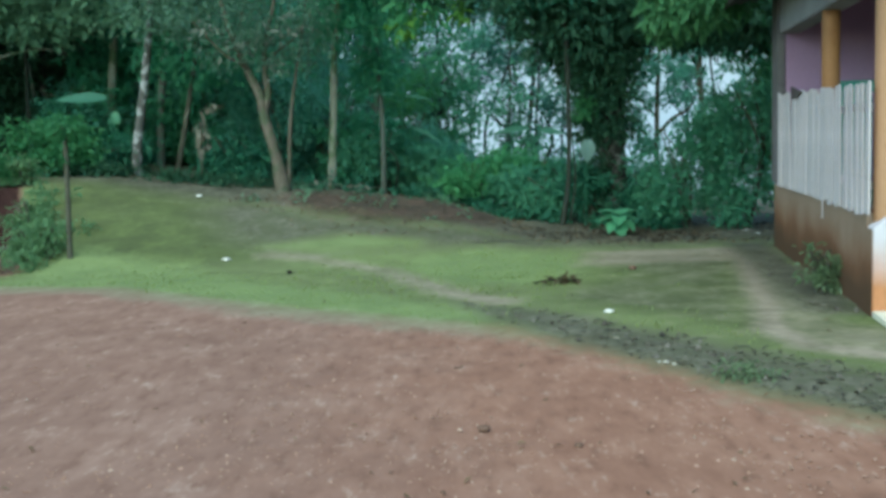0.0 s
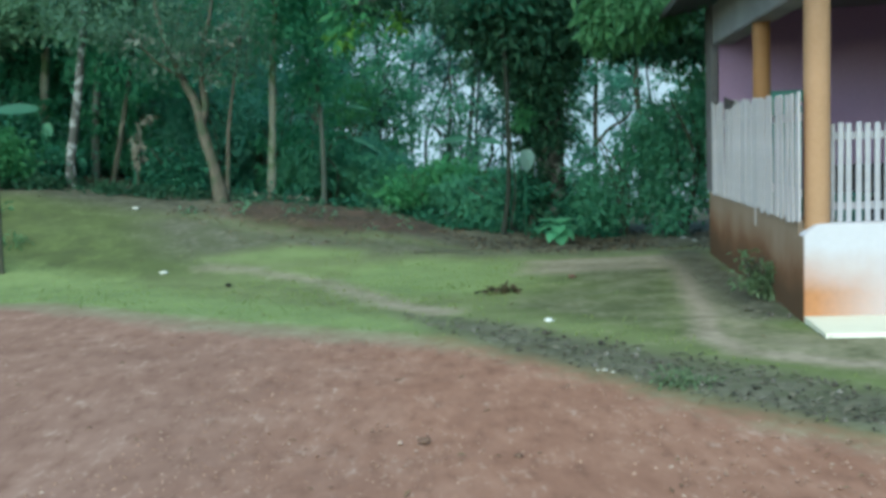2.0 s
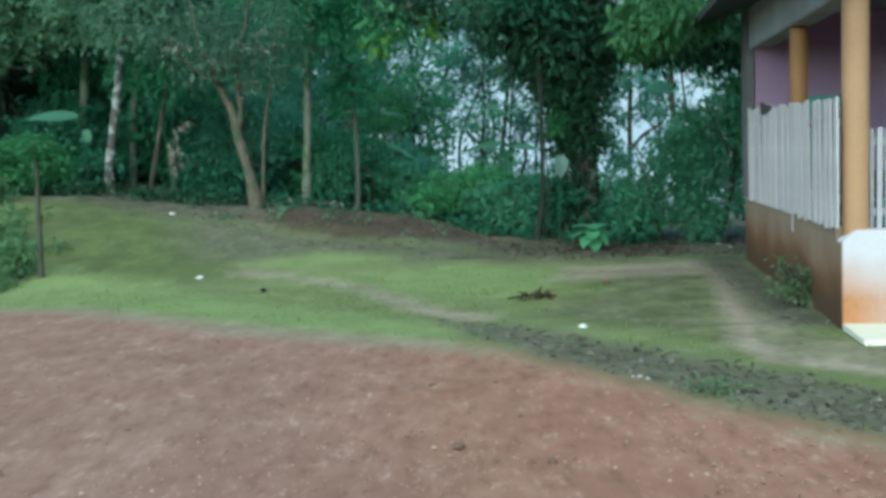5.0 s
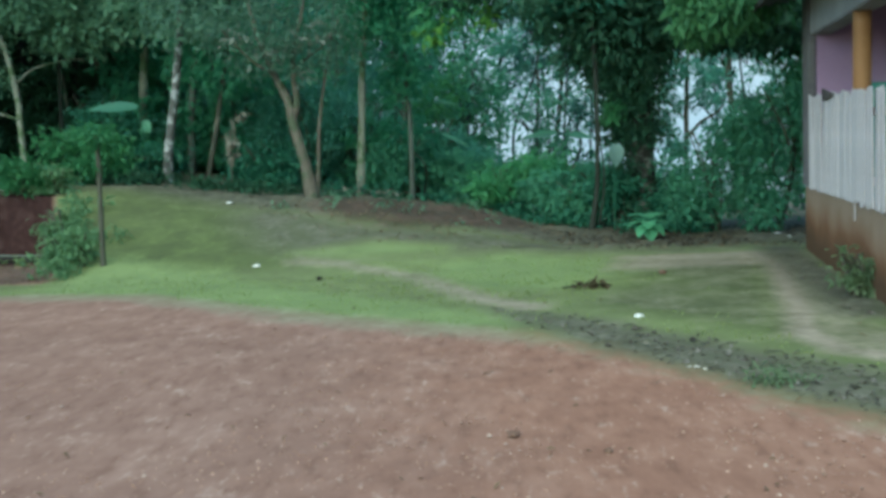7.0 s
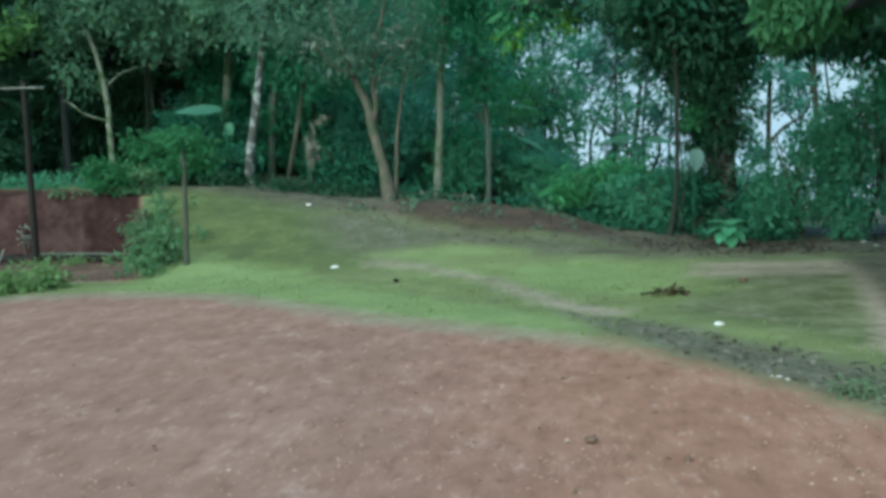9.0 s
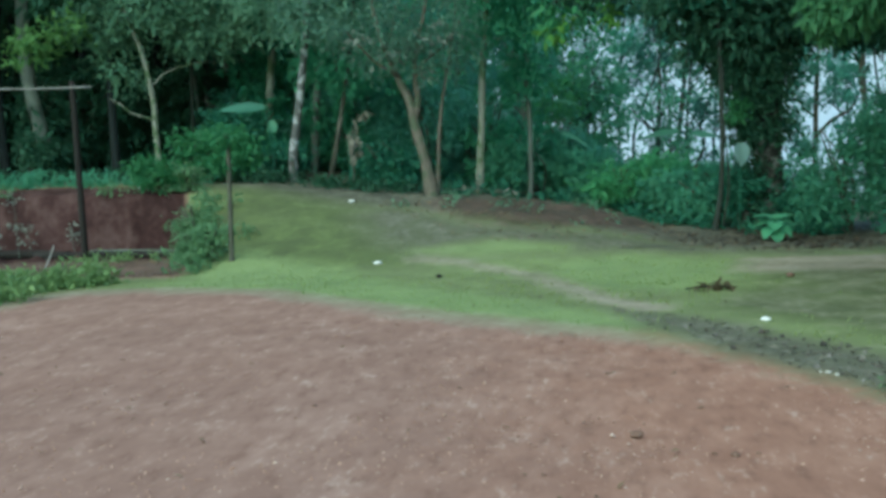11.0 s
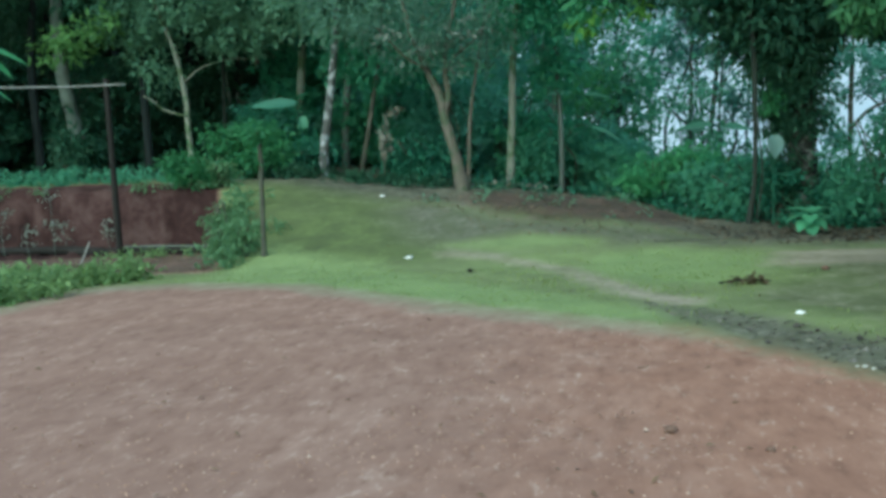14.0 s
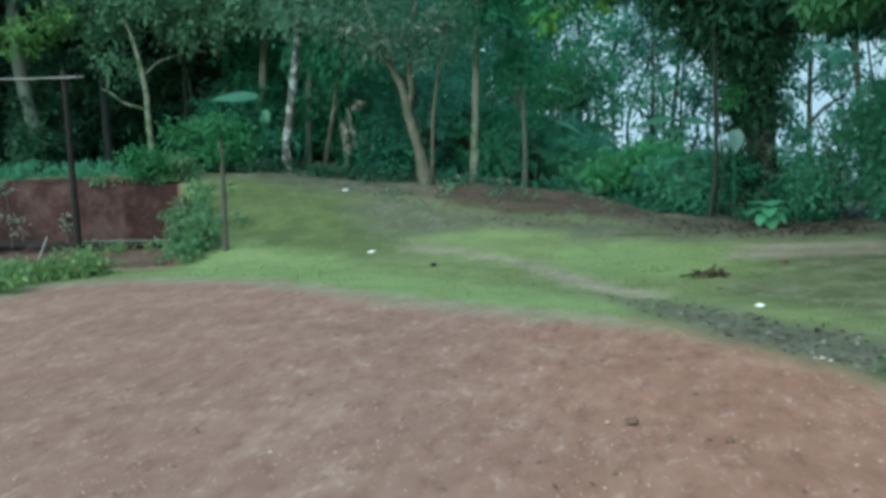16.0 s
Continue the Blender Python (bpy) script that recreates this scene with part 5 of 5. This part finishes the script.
broad_plant(-7.15, 9.85, [(-70, -6, 0.68, 0.36, 2.84), (-84, -20, 0.6, 0.3, 2.8), (-66, -16, 0.5, 0.24, 2.46), (110, -10, 0.6, 0.3, 2.8), (30, -15, 0.55, 0.3, 2.75)], LEAF_LIT, "tall plant with broad drooping leaves beside the yard", 0.25, roll=-10)
broad_plant(-4.15, 17.15, [(195, -70, 0.3, 0.09, 0.86), (230, -50, 0.34, 0.07, 1.2), (130, -45, 0.3, 0.06, 1.25)], LEAF_STRAW, "withered plant with hanging dry leaves", 0.5)
dry_plant = thing("withered_plant", "clump of pale dry leaves hanging on a dead stem", "plant", pose(-4.12, 17.1, ground_at(-4.12, 17.1)))
part("stalk", tubes("stalk", [([(0, 0, -0.05), (0.03, 0, 0.5), (0.02, 0.02, 1.0), (0.2, 0.02, 1.35)], [0.014, 0.012, 0.009, 0.005])], BARK, 6, 58), dry_plant)
tagged(part("foliage", foliage("foliage", [(0.02, -0.03, 0.86, 0.09, 0.08, 0.14, 46), (0.05, -0.03, 0.62, 0.06, 0.06, 0.16, 34), (0.26, 0, 1.24, 0.1, 0.08, 0.1, 22)], 0.12, LEAF_STRAW, 59, droop=1.2, spread=0.04, clump=5), dry_plant), kind="stuff")

for x, y, turn in ((-2.02, 16.2, 80), (-1.55, 16.15, -70), (-1.15, 16.1, 100), (-1.4, 16.3, 20)):
    broad_plant(x, y, [(turn, 15, 0.3, 0.07, 0.1), (turn + 140, 25, 0.24, 0.06, 0.12), (turn - 60, 40, 0.2, 0.06, 0.1)], LEAF_STRAW, "low withered sprout on the brown bank", 0.4)
broad_plant(-0.75, 19.9, [(100, 2, 0.6, 0.14, 2.05), (-80, -5, 0.5, 0.13, 2.0)], LEAF_PALE, "tall plant with narrow pale leaves in the wood", 0.1, roll=30)
broad_plant(-0.6, 18.9, [(-75, -25, 0.6, 0.15, 1.3), (120, -20, 0.45, 0.14, 1.2)], LEAF_PALE, "tall plant with narrow pale leaves in the wood", 0.15, roll=30)
broad_plant(-1.8, 19.8, [(80, -5, 0.5, 0.16, 2.0), (-110, -15, 0.5, 0.16, 1.9)], LEAF_MID, "tall broad-leaved plant in the wood", 0.15, roll=30)


# ---- thin pale plants on the face of the cut ----
def thin_plant(x, y, high, seed, label):
    rng = random.Random(seed)
    top = thing("thin_plant", label, "plant", pose(x, y, ground_at(x, y)), "thin plants in the pit")
    part("stalk", tubes("stalk", [([(0, 0, -0.03), (rng.uniform(-.05, .05), 0, high * 0.5), (rng.uniform(-.12, .12), 0, high)], [0.008, 0.006, 0.004])], BARK_WOOD, 5, seed), top)
    tagged(part("foliage", foliage("foliage", [(0, 0, high * 0.9, 0.12, 0.1, 0.1, 26), (0, 0, high * 0.55, 0.1, 0.1, 0.08, 14)], 0.075, LEAF_ASH, seed, clump=5), top), kind="stuff")


for x, y, high, seed in ((-9.17, 14.75, 1.1, 401), (-9.02, 14.8, 0.6, 402), (-8.3, 14.95, 0.55, 403), (-9.6, 14.7, 0.5, 404), (-10.1, 14.8, 0.8, 405)):
    thin_plant(x, y, high, seed, "thin pale plant standing against the red cut")

# ---- low weeds round the pit and along the crest, counted as stuff ----
def weeds(name, label, rings, count, size, high, mat, seed):
    rng = np.random.default_rng(seed)
    blobs = []
    for x0, y0, x1, y1, w in rings:
        for _ in range(count):
            t = rng.random()
            x, y = x0 + (x1 - x0) * t + rng.normal() * w, y0 + (y1 - y0) * t + rng.normal() * w
            h = high * rng.uniform(0.3, 1.0)
            blobs.append((x, y, ground_at(x, y) + h * 0.5, 0.13, 0.13, h * 0.5, 26))
    tagged(new(name, foliage(name, blobs, size, mat, seed, spread=0.05, clump=6)), label, "plants", kind="stuff")


weeds("weeds", "pale green weeds at the edge of the yard", [(-9.8, 8.6, -7.0, 10.5, 0.2), (-7.4, 10.6, -6.0, 11.5, 0.17), (-9.6, 10.3, -7.0, 11.1, 0.25)], 80, 0.11, 0.3, LEAF_WEED, 61)
weeds("crest_weeds", "green weeds along the top of the cut", [(-13, 16.1, -7.0, 16.1, 0.18), (-13, 16.8, -6.8, 16.7, 0.3)], 46, 0.11, 0.32, LEAF_SOFT, 62)
weeds("shade_weeds", "dark weeds under the trees above the cut", [(-15, 18.0, -7.2, 18.0, 0.5)], 90, 0.13, 0.3, LEAF_GREAT, 72)
weeds("yard_weeds", "rank green weeds at the corner of the yard", [(-7.6, 9.0, -6.5, 10.2, 0.12)], 50, 0.12, 0.34, LEAF_WEED, 70)
weeds("hanging_weeds", "pale weeds hanging over the face of the red cut", [(-12.5, 15.35, -6.6, 15.3, 0.06)], 20, 0.09, 0.22, LEAF_SIDE, 65)
weeds("wood_edge_weeds", "dark weeds along the foot of the wood", [(-2.4, 16.8, 0.8, 17.3, 0.25)], 22, 0.12, 0.3, LEAF_DARK, 63)
# These blackish weeds cover lit soil where the trees' shade should lie.
weeds("shade_weeds", "blackish weeds added to stand in for the shade of the wood", [(-6.2, 16.7, -2.8, 16.5, 0.2), (-6.0, 17.1, -2.6, 16.8, 0.2)], 30, 0.11, 0.26, LEAF_GREAT, 66)
weeds("shade_weeds", "dull dark weeds round the foot of the great tree", [(0.8, 16.8, 3.4, 14.7, 0.25)], 46, 0.11, 0.34, LEAF_DARK, 69)
weeds("bank_seedlings", "scattered seedlings on the brown bank", [(-2.6, 16.2, 1.0, 16.2, 0.2), (-2.4, 15.3, 1.0, 15.2, 0.4)], 9, 0.08, 0.14, LEAF_OLIVE, 67)
weeds("log_weeds", "pale sprouts along the logs in the pit", [(-8.2, 14.3, -6.2, 14.05, 0.08)], 16, 0.07, 0.14, LEAF_WEED, 68)
weeds("bank_weeds", "weeds on the slope beside the pit", [(-5.3, 12.6, -6.2, 15.0, 0.25)], 60, 0.1, 0.35, LEAF_SIDE, 64)


# ---- loose cover of the ground, too fine to count ----
def fan(count, seed, near, far, left=-37.0, right=28.0):
    """Points over the ground in front, as dense near as far to the eye."""
    rng = np.random.default_rng(seed)
    b = np.radians(rng.uniform(left, right, count))
    d = near * (far / near) ** rng.random(count)
    return rng, d * np.sin(b), d * np.cos(b)


def blades(name, label, count, seed, near, far, high, wide, mat, keep, rings=()):
    rng, x, y = fan(count, seed, near, far)
    (grass, litter, bank, path), tones = cover_of(x, y)
    patch = np.array([noise.noise(Vector((p * 0.8, q * 0.8, 3.0))) for p, q in zip(x, y)])
    loose = rng.normal(size=(2, count)) * 0.09
    ok = keep(grass, litter + loose[0], bank, path + loose[1], patch) & (inside_of(x, y, PORCH, 0.02) < 0.5) & (tones[0] < rng.random(count) * 0.8 + 0.1)
    if rings:
        ok &= np.maximum.reduce([inside_of(x, y, r, 1.0) for r in rings]) > rng.random(count) * 0.8 + 0.1
    x, y = x[ok], y[ok]
    k, z = len(x), land(x, y)
    a, lean = rng.uniform(0, 6.283, k), rng.uniform(0.1, 0.9, k)
    h = high * rng.uniform(0.5, 1.4, k)
    w = wide * rng.uniform(0.6, 1.3, k)
    dx, dy = np.cos(a), np.sin(a)
    v = np.stack([np.stack([x - dy * w, y + dx * w, z - 0.01], 1), np.stack([x + dy * w, y - dx * w, z - 0.01], 1),
                  np.stack([x + dx * h * lean * 0.5 - dy * w * 0.7, y + dy * h * lean * 0.5 + dx * w * 0.7, z + h * 0.6], 1),
                  np.stack([x + dx * h * lean, y + dy * h * lean, z + h], 1)], 1).reshape(-1, 3)
    i = np.arange(k)[:, None] * 4
    tagged(new(name, mesh_of(name, v, np.concatenate([i + (0, 1, 2), i + (2, 1, 3)], 0), mat)), label, "plants", kind="stuff")


blades("grass", "short patchy grass beyond the yard", 30000, 71, 5.0, 17.5, 0.019, 0.009, GRASS, lambda g, l, b, p, n: (g > 0.68 + 0.5 * n) & (l < 0.33) & (p < 0.42) & (b < 0.3) & (n > -0.25))
LUSH = [[(-0.5, 11.5), (-0.2, 12.3), (0.5, 12.75), (1.57, 12.3), (1.6, 11.0), (0.97, 9.9), (0.1, 10.0)], [(-4.6, 13.0), (-4.9, 11.0), (-3.6, 10.6), (-1.9, 9.3), (-0.1, 8.1), (-0.6, 9.3), (-2.0, 10.5), (-3.2, 12.0)]]
FRESH = leaf_material("fresh_grass", (0.19, 0.256, 0.107), (0.228, 0.308, 0.128), (0.268, 0.36, 0.15), 0.5)
blades("fresh_grass", "greener patches of grass", 12000, 78, 7.5, 14.0, 0.018, 0.009, FRESH, lambda g, l, b, p, n: (g > 0.7), LUSH)
blades("grass_tufts", "longer grass tufts at the edges of the grass", 3000, 72, 5.0, 17.5, 0.05, 0.008, GRASS, lambda g, l, b, p, n: (g > 0.5) & (l < 0.7) & (p < 0.6) & (b < 0.4) & (n > 0.22))


def flakes(name, label, count, seed, near, far, size, mat, keep, lift=0.012, ring=None):
    rng, x, y = fan(count, seed, near, far)
    ok = keep(*cover_of(x, y)[0])
    if ring:
        ok &= inside_of(x, y, ring, 0.8) > rng.random(count)
    x, y = x[ok], y[ok]
    k, z = len(x), land(x, y) + lift
    a = rng.uniform(0, 6.283, k)
    ln, tilt = size * rng.uniform(0.5, 1.5, k), rng.normal(size=k) * 0.3
    c = np.stack([x, y, z], 1)
    u = np.stack([np.cos(a), np.sin(a), tilt], 1) * ln[:, None]
    w = np.stack([-np.sin(a), np.cos(a), rng.normal(size=k) * 0.3], 1) * (ln * 0.35)[:, None]
    v = np.stack([c - u, c + w + (0, 0, 0.006), c + u, c - w + (0, 0, 0.006)], 1).reshape(-1, 3)
    i = np.arange(k)[:, None] * 4
    tagged(new(name, mesh_of(name, v, np.concatenate([i + (0, 1, 2), i + (0, 2, 3)], 0), mat)), label, "leaf litter", kind="stuff")


flakes("fallen_leaves", "dry fallen leaves on the dark strip and under the trees", 10000, 73, 4.6, 18.5, 0.024, LEAF_LITTER, lambda g, l, b, p: (l > 0.45))
flakes("bank_leaves", "dry brown leaves on the brown bank", 6000, 79, 13.0, 17.6, 0.03, LEAF_DEAD, lambda g, l, b, p: (b > 0.15) & (b < 0.7))
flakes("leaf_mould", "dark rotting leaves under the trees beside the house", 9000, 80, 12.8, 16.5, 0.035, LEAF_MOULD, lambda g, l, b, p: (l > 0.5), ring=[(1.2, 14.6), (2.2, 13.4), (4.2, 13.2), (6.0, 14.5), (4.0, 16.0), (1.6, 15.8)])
flakes("strip_mould", "dark rotting leaves in drifts along the strip", 1700, 82, 4.6, 10.0, 0.026, LEAF_MOULD, lambda g, l, b, p: (l > 0.42), ring=STRIP)
flakes("stray_leaves", "a few stray dry leaves on grass and yard", 160, 74, 4.0, 16.0, 0.022, LEAF_DEAD, lambda g, l, b, p: (l < 0.45))


def pebbles(name, label, count, seed, near, far, lo, hi, mat, keep):
    rng, x, y = fan(count, seed, near, far)
    ok = keep(*cover_of(x, y)[0])
    x, y = x[ok], y[ok]
    k, z = len(x), land(x, y)
    r = (lo * (hi / lo) ** rng.random(k) ** 2)[:, None, None]
    unit = np.array([(1, 0, 0), (0.3, 0.9, 0.1), (-0.9, 0.4, 0), (-0.5, -0.8, 0.1), (0.5, -0.8, 0), (0.1, 0.05, 0.75), (0, 0, -0.5)])
    v = unit[None] * (1 + rng.uniform(-0.3, 0.3, (k, 7, 1))) * r
    a = rng.uniform(0, 6.283, k)
    co, si = np.cos(a)[:, None], np.sin(a)[:, None]
    v = np.stack([v[..., 0] * co - v[..., 1] * si, v[..., 0] * si + v[..., 1] * co, v[..., 2]], -1) + np.stack([x, y, z], 1)[:, None]
    i = np.arange(k)[:, None] * 7
    f = np.concatenate([np.concatenate([i + (j, (j + 1) % 5, 5), i + ((j + 1) % 5, j, 6)], 0) for j in range(5)], 0)
    tagged(new(name, mesh_of(name, v.reshape(-1, 3), f, mat)), label, "stones", kind="stuff")


def grains(name, dark, mid, light):
    n = Nodes(name, 0.95, 0.15)
    g = n.add("ShaderNodeNewGeometry")
    return n.colour(n.mix(n.ramp(n.noise(60.0, 2.0), [(0.3, 0.0), (0.7, 0.4)]), n.ramp(g.outputs["Random Per Island"], [(0.0, dark), (0.5, mid), (1.0, light)]), dark))


pebbles("soil_crumbs", "crumbs and small stones strewn over the red yard", 4200, 75, 3.4, 11.5, 0.005, 0.012, grains("crumbs", (0.2, 0.115, 0.088), (0.27, 0.165, 0.13), (0.36, 0.25, 0.21)), lambda g, l, b, p: (g < 0.4) & (b < 0.4))
pebbles("pale_pebbles", "pale pebbles strewn over the red yard", 420, 81, 3.4, 10.5, 0.006, 0.017, grains("pebble_grains", (0.22, 0.14, 0.112), (0.28, 0.195, 0.16), (0.37, 0.28, 0.24)), lambda g, l, b, p: (g < 0.4) & (b < 0.4))
pebbles("soil_lumps", "low lumps of trodden red soil in the yard", 1600, 77, 3.4, 10.5, 0.006, 0.016, grains("lumps", (0.22, 0.13, 0.103), (0.25, 0.152, 0.122), (0.29, 0.188, 0.154)), lambda g, l, b, p: (g < 0.4) & (b < 0.4))
pebbles("bank_crumbs", "loose crumbs of earth on the brown bank and strip", 3200, 76, 5.0, 17.0, 0.010, 0.036, grains("dark_crumbs", (0.045, 0.04, 0.036), (0.09, 0.082, 0.074), (0.19, 0.18, 0.165)), lambda g, l, b, p: (l > 0.5) | (b > 0.3))

# ---- single bits lying about ----
def lying(name, label, category, x, y, size, mat, seed, flat=0.55, group=""):
    ob = new(name, lump(name, size, mat, seed, flat))
    ob.matrix_basis = pose(x, y, ground_at(x, y) + size * flat * 0.55, 0, 0, seed * 47)
    tagged(ob, label, category, group)


lying("soil_clod", "dark clod of earth lying on the red yard", "clod", 0.18, 4.95, 0.034, CLOD, 1, 0.5)
lying("soil_clod", "small dark clod of earth on the red yard", "clod", 0.62, 4.62, 0.022, CLOD, 2, 0.7)
lying("soil_clod", "small dark clod of earth on the red yard", "clod", -1.68, 5.55, 0.02, CLOD, 3, 0.7)
lying("soil_clod", "dark clod of earth on the grass", "clod", 2.06, 10.7, 0.042, CLOD, 4, 0.7)
lying("soil_clod", "dark clod of earth on the grass", "clod", -1.79, 11.4, 0.036, WOOD_DARK, 5, 0.6)
for x, y, r, seed, text in ((1.37, 8.15, 0.045, 11, "crumpled white scrap lying on the grass"), (-2.73, 12.4, 0.055, 12, "crumpled white scrap lying on the grass"), (-3.73, 15.28, 0.055, 13, "crumpled white scrap on the slope"),
                            (4.34, 14.07, 0.075, 14, "white plastic scrap beside the house"), (4.4, 13.75, 0.045, 15, "white plastic scrap beside the house")):
    lying("paper_scrap", text, "litter", x, y, r, PAPER, seed, 0.4, "white scraps")
dry = thing("dry_branch", "fallen brown branch with dead leaves on the grass", "branch", pose(1.15, 9.85, ground_at(1.15, 9.85)))
part("stick", tubes("stick", [([(-0.25, -0.03, 0.02), (0, 0, 0.04), (0.25, 0.05, 0.02)], [0.01, 0.012, 0.006])], WOOD_DARK, 6, 51), dry)
tagged(part("foliage", foliage("foliage", [(0.0, 0, 0.03, 0.15, 0.06, 0.025, 46), (0.1, 0.03, 0.035, 0.08, 0.05, 0.025, 24)], 0.08, leaf_material("rust_leaves", (0.032, 0.026, 0.015), (0.06, 0.047, 0.027), (0.11, 0.088, 0.054), 0.2), 52, spread=0.03, clump=5), dry), kind="stuff")
cabinet = thing("porch_cabinet", "tall teal cabinet standing on the porch behind the fence", "cabinet", HOUSE)
cabinet_body = part("body", box("body", 0.26, 0.62, 2.6, 3.1, 0.551, 1.80, TEAL, 0.03), cabinet)
part("top", box("top", 0.24, 0.64, 2.58, 3.12, 1.802, 1.925, TEAL, 0.015), cabinet_body)
crate = thing("crate", "dark crate standing on the porch floor", "crate", HOUSE)
part("body", box("body", 0.55, 1.5, 1.4, 1.9, 0.551, 1.12, DARK_CLOTH, 0.03), crate)
part("lid", box("lid", 0.53, 1.52, 1.38, 1.92, 1.122, 1.17, DARK_CLOTH, 0.01), crate)
basin = thing("basin", "teal plastic basin standing on the porch floor", "basin", HOUSE)
basin_body = part("body", tubes("body", [([(0.5, 0.8, 0.552), (0.5, 0.8, 0.7), (0.5, 0.8, 0.85), (0.5, 0.8, 0.93)], [0.17, 0.2, 0.23, 0.235])], TEAL, 20, 2, 0.0), basin)
part("rim", tubes("rim", [([(0.5, 0.8, 0.931), (0.5, 0.8, 0.94), (0.5, 0.8, 0.955)], [0.25, 0.255, 0.25])], TEAL, 20, 2, 0.0), basin_body)
fold = [(3.34, 1.915), (2.72, 1.835), (3.0, 1.79), (3.3, 1.78)]
rag = tagged(new("rag", mesh_of("rag", [(u, v, z) for u in (-0.05, -0.034) for v, z in fold], [(0, 1, 2, 3), (7, 6, 5, 4), (0, 4, 5, 1), (1, 5, 6, 2), (2, 6, 7, 3), (3, 7, 4, 0)], mottled("brown_rag", (0.04, 0.034, 0.038), (0.09, 0.078, 0.08), 3, 60))), "dark folded rag hanging over the top of the board fence", "cloth")
rag.matrix_basis = HOUSE
twig = tagged(new("fallen_branch", tubes("fallen_branch", [([(0.35, 13.1, 0.09), (0.8, 13.15, 0.1), (1.3, 13.3, 0.08), (1.6, 13.6, 0.06)], [0.007, 0.009, 0.007, 0.004])], BARK, 6, 54)), "thin dark fallen branch at the foot of the bank", "branch")

low_weed = thing("low_weed", "low dull green weed on the leaf-strewn strip", "plant", pose(1.77, 5.78, ground_at(1.77, 5.78)))
part("stalk", tubes("stalk", [([(0, 0, -0.02), (0.01, 0, 0.03), (0.02, 0.01, 0.06)], [0.006, 0.005, 0.003])], BARK, 5, 55), low_weed)
tagged(part("foliage", foliage("foliage", [(-0.08, 0, 0.04, 0.14, 0.1, 0.03, 140), (0.1, 0.02, 0.04, 0.12, 0.09, 0.03, 120)], 0.04, LEAF_DUSTY, 56, clump=6), low_weed), kind="stuff")
for x, y, r, seed in ((1.42, 6.28, 0.022, 16), (1.46, 6.22, 0.018, 17), (1.38, 6.3, 0.016, 18), (1.86, 5.72, 0.016, 19), (1.9, 5.78, 0.014, 20)):
    lying("pale_stone", "small pale stone on the dark strip", "stone", x, y, r * 0.85, PALE_STONE, seed, 0.6, "pale stones")
stick = tagged(new("stick", tubes("stick", [([(-7.95, 13.4, 0.0), (-7.88, 13.43, 0.16), (-7.8, 13.45, 0.34)], [0.014, 0.012, 0.009])], WOOD_GREY, 6, 57)), "pale stick leaning in the pit", "stick")
lying("paper_scrap", "small white scrap at the top of the cut", "litter", -7.5, 15.75, 0.045, PAPER, 21, 0.5, "white scraps")

# dark twigs strewn along the leafy strip
rng = random.Random(91)
for i in range(12):
    t = (i + rng.random()) / 12
    x, y = 0.35 + 2.1 * t + rng.uniform(-0.22, 0.22), 8.7 - 2.9 * t + rng.uniform(-0.22, 0.22)
    a, ln = rng.uniform(-0.9, 0.9), rng.uniform(0.025, 0.07)
    pts = [(-ln * math.cos(a), -ln * math.sin(a), 0.004), (0, rng.uniform(-0.015, 0.015), 0.008), (ln * math.cos(a), ln * math.sin(a), 0.004)]
    twig = tagged(new("twig", tubes("twig", [(pts, [0.004, 0.006, 0.003])], BARK, 5, 92 + i)), "short dark twig lying on the leafy strip", "twig", "twigs on the strip")
    twig.matrix_basis = pose(x, y, ground_at(x, y) + 0.008)
